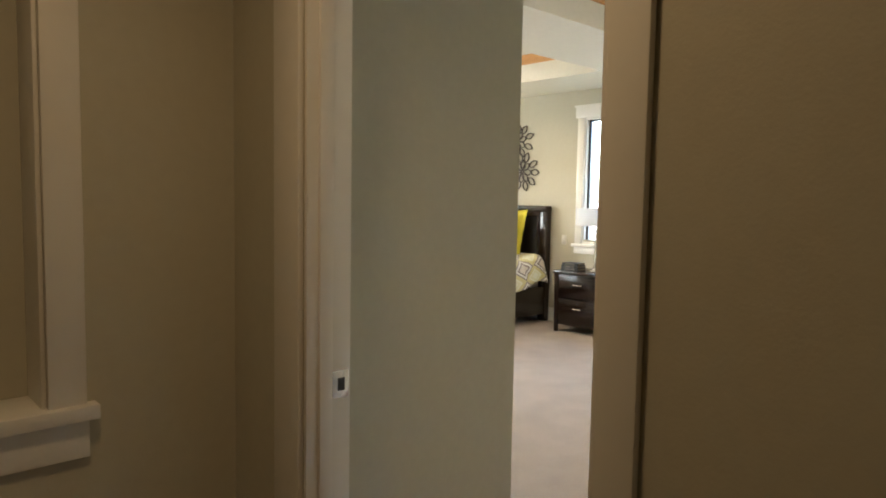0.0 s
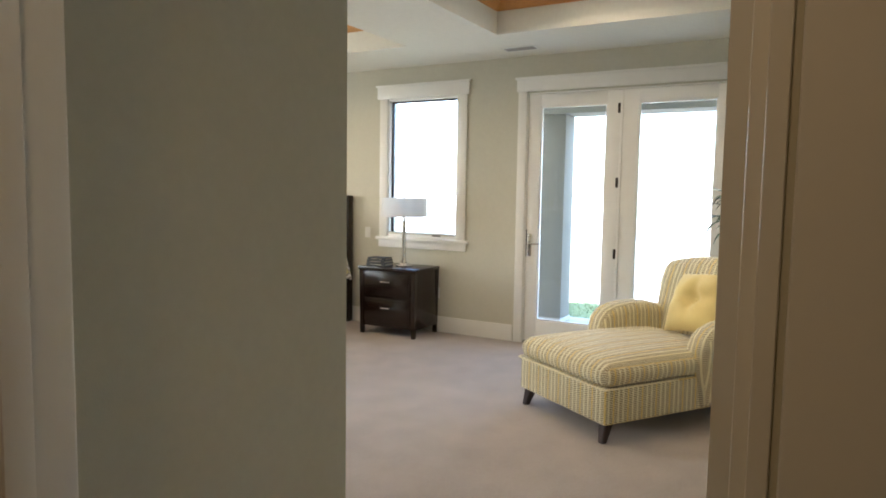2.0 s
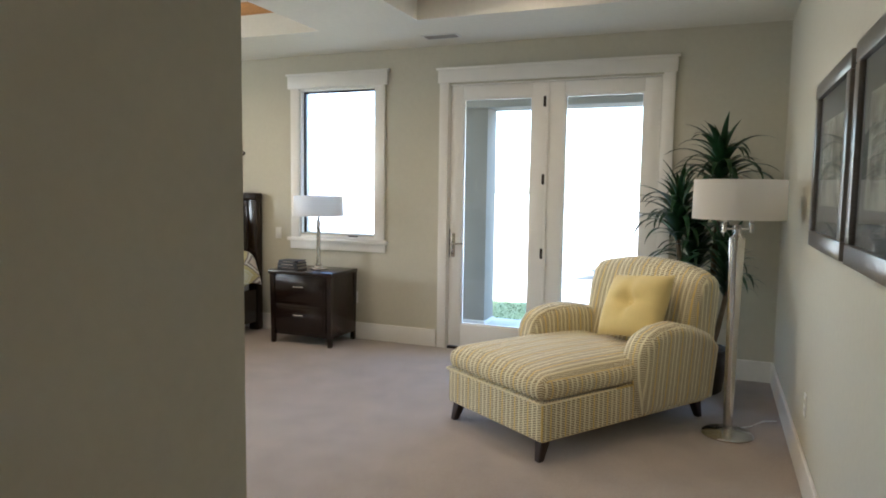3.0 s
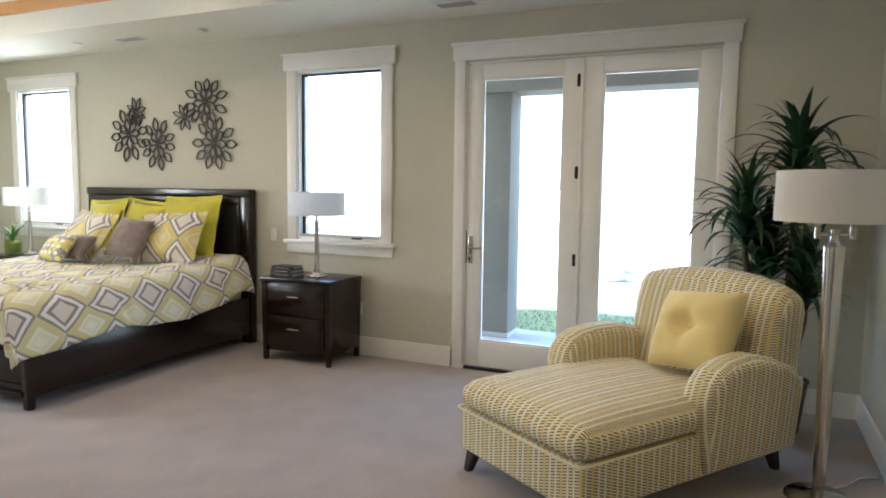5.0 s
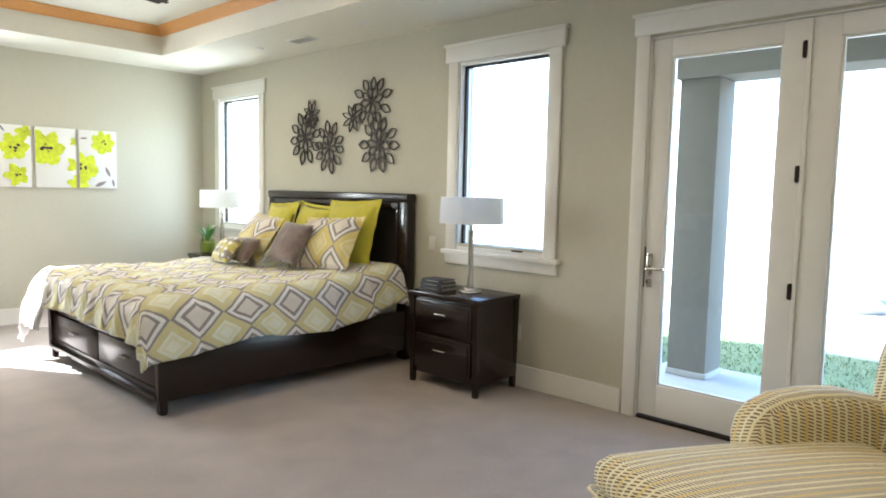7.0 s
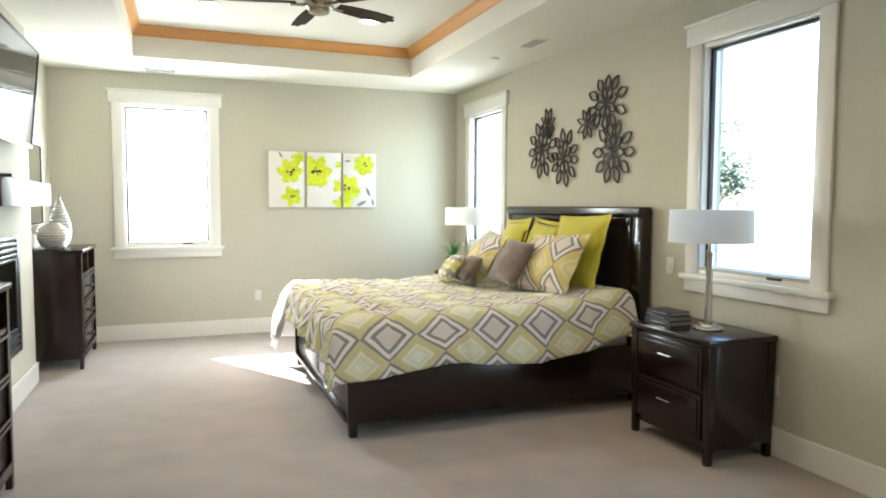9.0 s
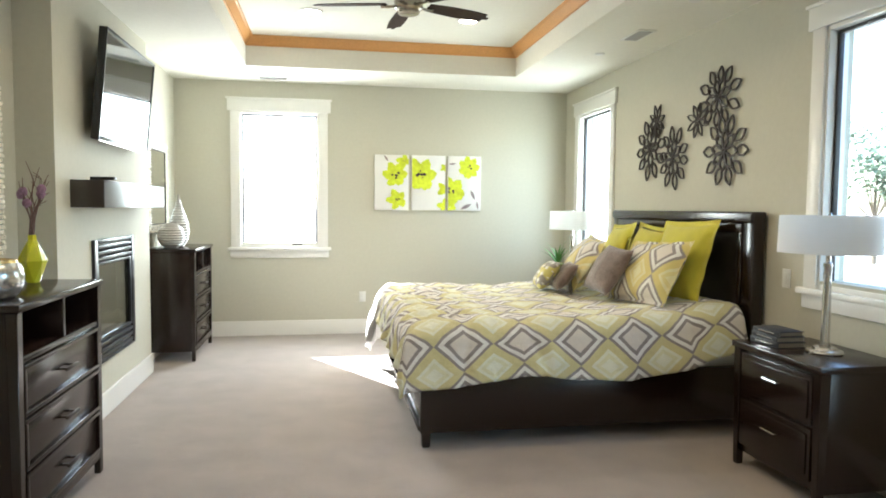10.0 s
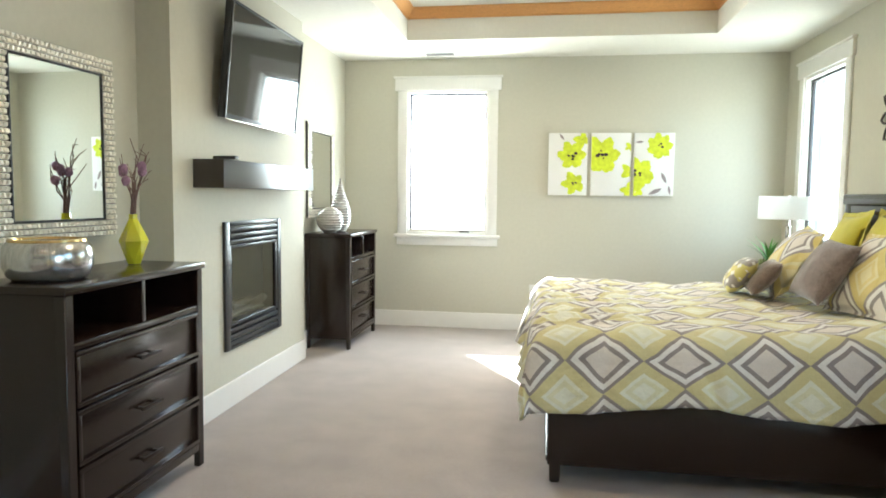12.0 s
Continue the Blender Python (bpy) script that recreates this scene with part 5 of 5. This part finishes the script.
def dracaena():
    t = thing("potted_plant", "tall dark green dracaena with three leafy canes behind the chaise", "plant", pose(6.50, 1.55, 0))
    pot = part("pot", lathe([(0, 0), (0.13, 0), (0.15, 0.02), (0.185, 0.30), (0.195, 0.33), (0.18, 0.335), (0.172, 0.30), (0, 0.295)], 32), POT, t, "dark glazed pot")
    part("soil", lathe([(0, 0.296), (0.171, 0.298), (0.1, 0.305), (0, 0.312)], 24), SOIL, pot)
    kinds = [strap_leaf(ln, w, d, LEAF) for ln, w, d in ((0.46, 0.062, 1.2), (0.54, 0.066, 1.7), (0.50, 0.06, 2.2), (0.38, 0.055, 0.7), (0.56, 0.062, 2.5))]
    rnd = random.Random(11)
    for cx, cy, z, count in ((0.02, -0.07, 1.60, 62), (-0.06, 0.20, 1.24, 60), (0.05, 0.08, 0.98, 56), (-0.02, -0.14, 0.85, 40)):
        cane = part("cane", tube([(cx * 0.4, cy * 0.4, 0.30), (cx * 0.8, cy * 0.7, z * 0.55), (cx, cy, z - 0.15), (cx, cy, z + 0.12)], 0.02, 8, taper=[1.2, 1, 0.9, 0.5]), BARK, t, "ringed brown cane")
        for k in range(count):
            f = k / count
            a = 2.4 * k + rnd.uniform(-0.3, 0.3)
            kind = kinds[3] if f > 0.85 else rnd.choice(kinds[:3] if f > 0.45 else (kinds[1], kinds[2], kinds[4]))
            ob = new("leaf", kind)
            ob.parent = cane
            sc = rnd.uniform(0.8, 1.1)
            tilt = 8 + 55 * (1 - f) + rnd.uniform(-8, 8)
            reach_y = cy + 1.55 + 0.42 * math.sin(a)
            if reach_y < YS + 0.06 and math.sin(a) < 0:
                sc *= 0.62
            ob.matrix_basis = pose(cx, cy, z - 0.14 + 0.26 * f, 0, 0, math.degrees(a)) @ pose(0, 0, 0, 0, tilt * 0.5, 0) @ Matrix.Scale(sc, 4)


dracaena()

GREEN_GLASS = clear_glass("green_glass", (0.86, 0.91, 0.74), 0.02)
sp = thing("small_plant", "small spiky green plant in a green glass jar", "plant", pose(6.60, 8.82, 0.70) @ Matrix.Scale(1.4, 4))
part("jar", lathe([(0, 0), (0.05, 0), (0.06, 0.02), (0.064, 0.07), (0.055, 0.11), (0.05, 0.115), (0.046, 0.11), (0.055, 0.07), (0.05, 0.012), (0, 0.01)], 28), GREEN_GLASS, sp, "pale green glass jar")
part("moss", lathe([(0, 0.012), (0.048, 0.014), (0.053, 0.05), (0.044, 0.085), (0, 0.095)], 20), material("moss", (0.30, 0.34, 0.13), 1.0, grain=60, amount=0.4, bump=0.8), sp)
spike = strap_leaf(0.20, 0.02, 0.7, YOUNG)
rnd = random.Random(5)
for k in range(16):
    ob = new("leaf", spike)
    ob.parent = sp
    ob.matrix_basis = pose(0, 0, 0.09, 0, 0, 137 * k) @ pose(0, 0, 0, 0, rnd.uniform(0, 35), 0) @ Matrix.Scale(rnd.uniform(0.7, 1.1), 4)
part("wire_handle", tube([(0.0, 0.062, 0.06), (0.0, 0.09, 0.10), (0.0, 0.085, 0.15), (0.0, 0.06, 0.13)], 0.003, 6), BLACK, sp, "black wire loop")


# ---- ceiling fan and fixtures ----
NICKEL_DARK = material("antique_nickel", (0.42, 0.38, 0.32), 0.25, 0.9, grain=40, amount=0.2)
BLADE = material("walnut_fan_blade", (0.05, 0.03, 0.022), 0.6, spec=0.1, grain=30, amount=0.35, stretch=(0.4, 3, 1))


def ceiling_fan():
    t = thing("ceiling_fan", "five-blade ceiling fan in antique nickel and walnut, at rest", "ceiling fan", pose(4.757, 6.87, 2.80))
    part("motor", lathe([(0, 0.0), (0.05, 0.002), (0.075, 0.012), (0.08, 0.03), (0.10, 0.045), (0.105, 0.10), (0.09, 0.125), (0.05, 0.14), (0, 0.14)], 36), NICKEL_DARK, t)
    part("downrod", lathe([(0, 0.138), (0.014, 0.138), (0.014, 0.22), (0.05, 0.225), (0.062, 0.259), (0, 0.259)], 24), NICKEL_DARK, t)
    for k in range(5):
        at = pose(0, 0, 0.07, 0, 0, 22 + 72 * k)
        arm = part("blade_arm", tube([(0.09, 0, 0.0), (0.14, 0, -0.006), (0.20, 0.0, 0.0)], 0.012, 8, taper=[1, 0.9, 1.3]), NICKEL_DARK, t, at=at)
        bm = boxes((0.16, 0.69, -0.062, 0.062, -0.004, 0.004))
        bmesh.ops.subdivide_edges(bm, edges=[e for e in bm.edges if abs(e.verts[0].co.x - e.verts[1].co.x) > 0.3], cuts=5)
        for v in bm.verts:
            f = (v.co.x - 0.16) / 0.53
            v.co.y *= 0.62 + 0.5 * math.sin(math.pi * min(1, 0.12 + 0.72 * f))
        bmesh.ops.bevel(bm, geom=[e for e in bm.edges if abs(e.verts[0].co.z - e.verts[1].co.z) > 0.005 and min(e.verts[0].co.x, e.verts[1].co.x) > 0.6], offset=0.04, segments=4, affect="EDGES")
        part("blade", bm, BLADE, arm, "walnut fan blade", at=pose(0, 0, 0.012, -11, 0, 0))


ceiling_fan()
LAMP_FACE = emitter("lit_lamp_face", (1.0, 0.80, 0.55), 6.0)
for x, y in ((4.05, 7.82), (5.39, 7.82), (4.05, 5.62), (5.39, 5.62), (4.05, 2.73), (5.39, 2.73)):
    r = thing("recessed_light", "lit recessed ceiling light with white trim ring", "ceiling light", pose(x, y, ZT), "recessed lights")
    part("trim_ring", lathe([(0.075, 0), (0.10, 0), (0.098, -0.008), (0.08, -0.012), (0.075, 0)], 32), TRIM, r)
    part("lens", lathe([(0, -0.0035), (0.075, -0.0035), (0.075, -0.001), (0, -0.001)], 32), LAMP_FACE, r, "warm lit lens")


VENT = material("grey_enamel_vent", (0.36, 0.35, 0.33), 0.5, grain=30, amount=0.08)


def ceiling_vent(x, y, turn):
    t = thing("ceiling_vent", "white-framed air vent with grey slats in the ceiling", "vent", pose(x, y, ZC, 0, 0, turn), "ceiling vents")
    part("frame", boxes((-0.16, 0.16, -0.075, -0.055, -0.008, 0), (-0.16, 0.16, 0.055, 0.075, -0.008, 0), (-0.16, -0.14, -0.055, 0.055, -0.008, 0), (0.14, 0.16, -0.055, 0.055, -0.008, 0), bevel=0.002), WHITE_PLASTIC, t)
    # black sheet puts in the shade of the duct behind the slats
    part("backing", boxes((-0.14, 0.14, -0.055, 0.055, -0.0025, -0.001)), BLACK, t)
    for k in range(6):
        part("slat", boxes((-0.14, 0.14, -0.0055, 0.0055, -0.001, 0.001)), VENT, t, at=pose(0, -0.045 + 0.018 * k, -0.006, 50, 0, 0))


ceiling_vent(6.58, 3.73, 90)
ceiling_vent(6.56, 6.97, 90)
ceiling_vent(3.62, 9.35, 0)
for y in (7.62, 6.07):
    solid("sprinkler_cover", lathe([(0, -0.012), (0.03, -0.012), (0.042, -0.006), (0.045, 0), (0, 0)], 24), WHITE_PLASTIC, "small white round cover on the ceiling", "ceiling cover", "round ceiling covers", at=pose(6.52, y, ZC))


def wall_plate(axis, sign, x, y, z, rocker):
    at = pose(x, y, z, 0, 0, {("y", -1): 180, ("y", 1): 0, ("x", -1): -90, ("x", 1): 90}[axis, sign])
    t = thing("light_switch" if rocker else "outlet", "white rocker light switch plate on the wall" if rocker else "white duplex outlet plate on the wall", "switch" if rocker else "outlet", at)
    part("plate", boxes((0, 0.006, -0.036, 0.036, -0.058, 0.058), bevel=0.002), WHITE_PLASTIC, t)
    if rocker:
        part("rocker", boxes((0.006, 0.010, -0.016, 0.016, -0.033, 0.033), bevel=0.002), WHITE_PLASTIC, t)
    else:
        for s in (-1, 1):
            part("socket", boxes((0.006, 0.008, -0.015, 0.015, 0.02 * s - 0.013, 0.02 * s + 0.013), bevel=0.003), WHITE_PLASTIC, t)


wall_plate("y", -1, XE, 5.67, 1.015, True)
wall_plate("y", -1, XE, 4.77, 0.41, False)
wall_plate("x", -1, 4.57, YN, 0.42, False)
wall_plate("x", 1, 5.0, YS, 0.40, False)

# ---- outside ----
GRASS = material("lawn_green", (0.17, 0.21, 0.10), 0.9, grain=40, amount=0.4, bump=0.6, bump_scale=90, spec=0.2)
GROUND = material("pale_dry_gravel", (0.32, 0.30, 0.265), 0.95, grain=14, amount=0.2, bump=0.4, bump_scale=30, blotch=0.1)
ROCK = material("pale_rock", (0.42, 0.40, 0.37), 0.9, grain=12, amount=0.3, bump=0.6, bump_scale=20)
BUSH = material("sage_bush_leaf", (0.12, 0.15, 0.08), 0.7, grain=30, amount=0.4)
built("ground", boxes((-600, 600, -600, 600, -0.6, -0.16)), GROUND, "pale dry gravel yard reaching the horizon", "ground")
built("patio", boxes((XE + T, 8.75, -1.0, 4.35, -0.159, -0.03), bevel=0.01), CONCRETE, "pale concrete patio slab outside the french door", "patio")
verts, faces = [], []
rnd = random.Random(21)
for k in range(9000):
    x, y = rnd.uniform(8.8, 10.6), rnd.uniform(0.5, 6.5)
    h, a, w = rnd.uniform(0.02, 0.045), rnd.uniform(0, 6.28), 0.006
    dx, dy = math.cos(a), math.sin(a)
    i = len(verts)
    verts += [(x - w * dy, y + w * dx, -0.15), (x + w * dy, y - w * dx, -0.15), (x + 0.03 * dx, y + 0.03 * dy, -0.15 + h)]
    faces.append((i, i + 1, i + 2))
me = bpy.data.meshes.new("grass")
me.from_pydata(verts, [], faces)
me.materials.append(GRASS)
tagged(new("grass", me), "green lawn strip beside the patio", "grass", kind="stuff")
built("lawn", boxes((8.78, 10.65, 0.4, 6.6, -0.161, -0.145)), GRASS, "green lawn strip beside the patio", "lawn")
post = thing("porch_post", "square grey stucco porch post with white trim face", "post", pose(8.42, 4.02, 0))
part("shaft", boxes((-0.16, 0.16, -0.16, 0.16, -0.03, 2.38), bevel=0.008), STUCCO, post)
part("base_block", boxes((-0.17, 0.17, -0.17, 0.17, -0.03, 0.02), bevel=0.006), CONCRETE, post)
built("porch_beam", boxes((8.22, 8.62, -1.2, 4.2, 2.38, 2.95), bevel=0.006), STUCCO, "grey stucco porch beam", "beam")
built("porch_roof", boxes((XE + T, 8.7, -1.2, 4.25, 2.95, 3.05)), CEIL, "cream porch ceiling", "roof")


def rock(x, y, r, seed):
    bm = bmesh.new()
    bmesh.ops.create_icosphere(bm, subdivisions=3, radius=r)
    for v in bm.verts:
        v.co *= 1 + 0.35 * noise.noise(v.co / r * 1.3 + Vector((seed, seed, 0)))
        v.co.z *= 0.65
    solid("rock", bm, ROCK, "pale weathered landscape rock in the yard", "rock", "yard rocks", at=pose(x, y, -0.16 + r * 0.35))


for i, (x, y, r) in enumerate(((14.0, 3.9, 0.30), (14.6, 3.3, 0.24), (13.6, 4.5, 0.2), (15.2, 4.2, 0.35))):
    rock(x, y, r, i * 3.1)


def leafy(name, label, category, at, height, spread, trunk, count, seed, mat):
    """A shrub or small tree: trunk, limbs, and a crown of many small leaf blades in clumps."""
    t = thing(name, label, category, at)
    rnd = random.Random(seed)
    bm = tube([(0, 0, 0), (0.03, 0.02, trunk * 0.5), (0.0, 0.05, trunk), (0.05, 0.05, height * 0.8)], 0.035 * height / 2, 8, taper=[1, 0.8, 0.6, 0.15])
    clumps = []
    for k in range(9):
        a = 2.4 * k
        r, z = spread * rnd.uniform(0.3, 0.85), trunk + (height - trunk) * rnd.uniform(0.15, 0.95)
        tip = Vector((r * math.cos(a), r * math.sin(a), z))
        tube([(0, 0.03, trunk * 0.8), tip * 0.5 + Vector((0, 0, trunk * 0.45)), tip], 0.012 * height / 2, 6, bm, [1, 0.7, 0.3])
        clumps.append(tip)
    part("trunk", bm, BARK, t)
    verts, faces = [], []
    for k in range(count):
        c = rnd.choice(clumps) + Vector((rnd.gauss(0, 1), rnd.gauss(0, 1), rnd.gauss(0, 0.8))) * spread * 0.22
        a = Vector((rnd.gauss(0, 1), rnd.gauss(0, 1), rnd.gauss(0, 1))).normalized() * 0.07 * max(1, height / 3)
        b = a.orthogonal().normalized() * a.length * 0.4
        i = len(verts)
        verts += [c - a, c + b, c + a, c - b]
        faces.append((i, i + 1, i + 2, i + 3))
    me = bpy.data.meshes.new("crown")
    me.from_pydata([tuple(v) for v in verts], [], faces)
    me.materials.append(mat)
    ob = new("crown", me)
    ob.parent = t
    return t


leafy("yard_tree", "small green tree standing in the sunlit yard", "tree", pose(20.5, 19.8, -0.16), 4.6, 1.6, 1.6, 2600, 7, BUSH)
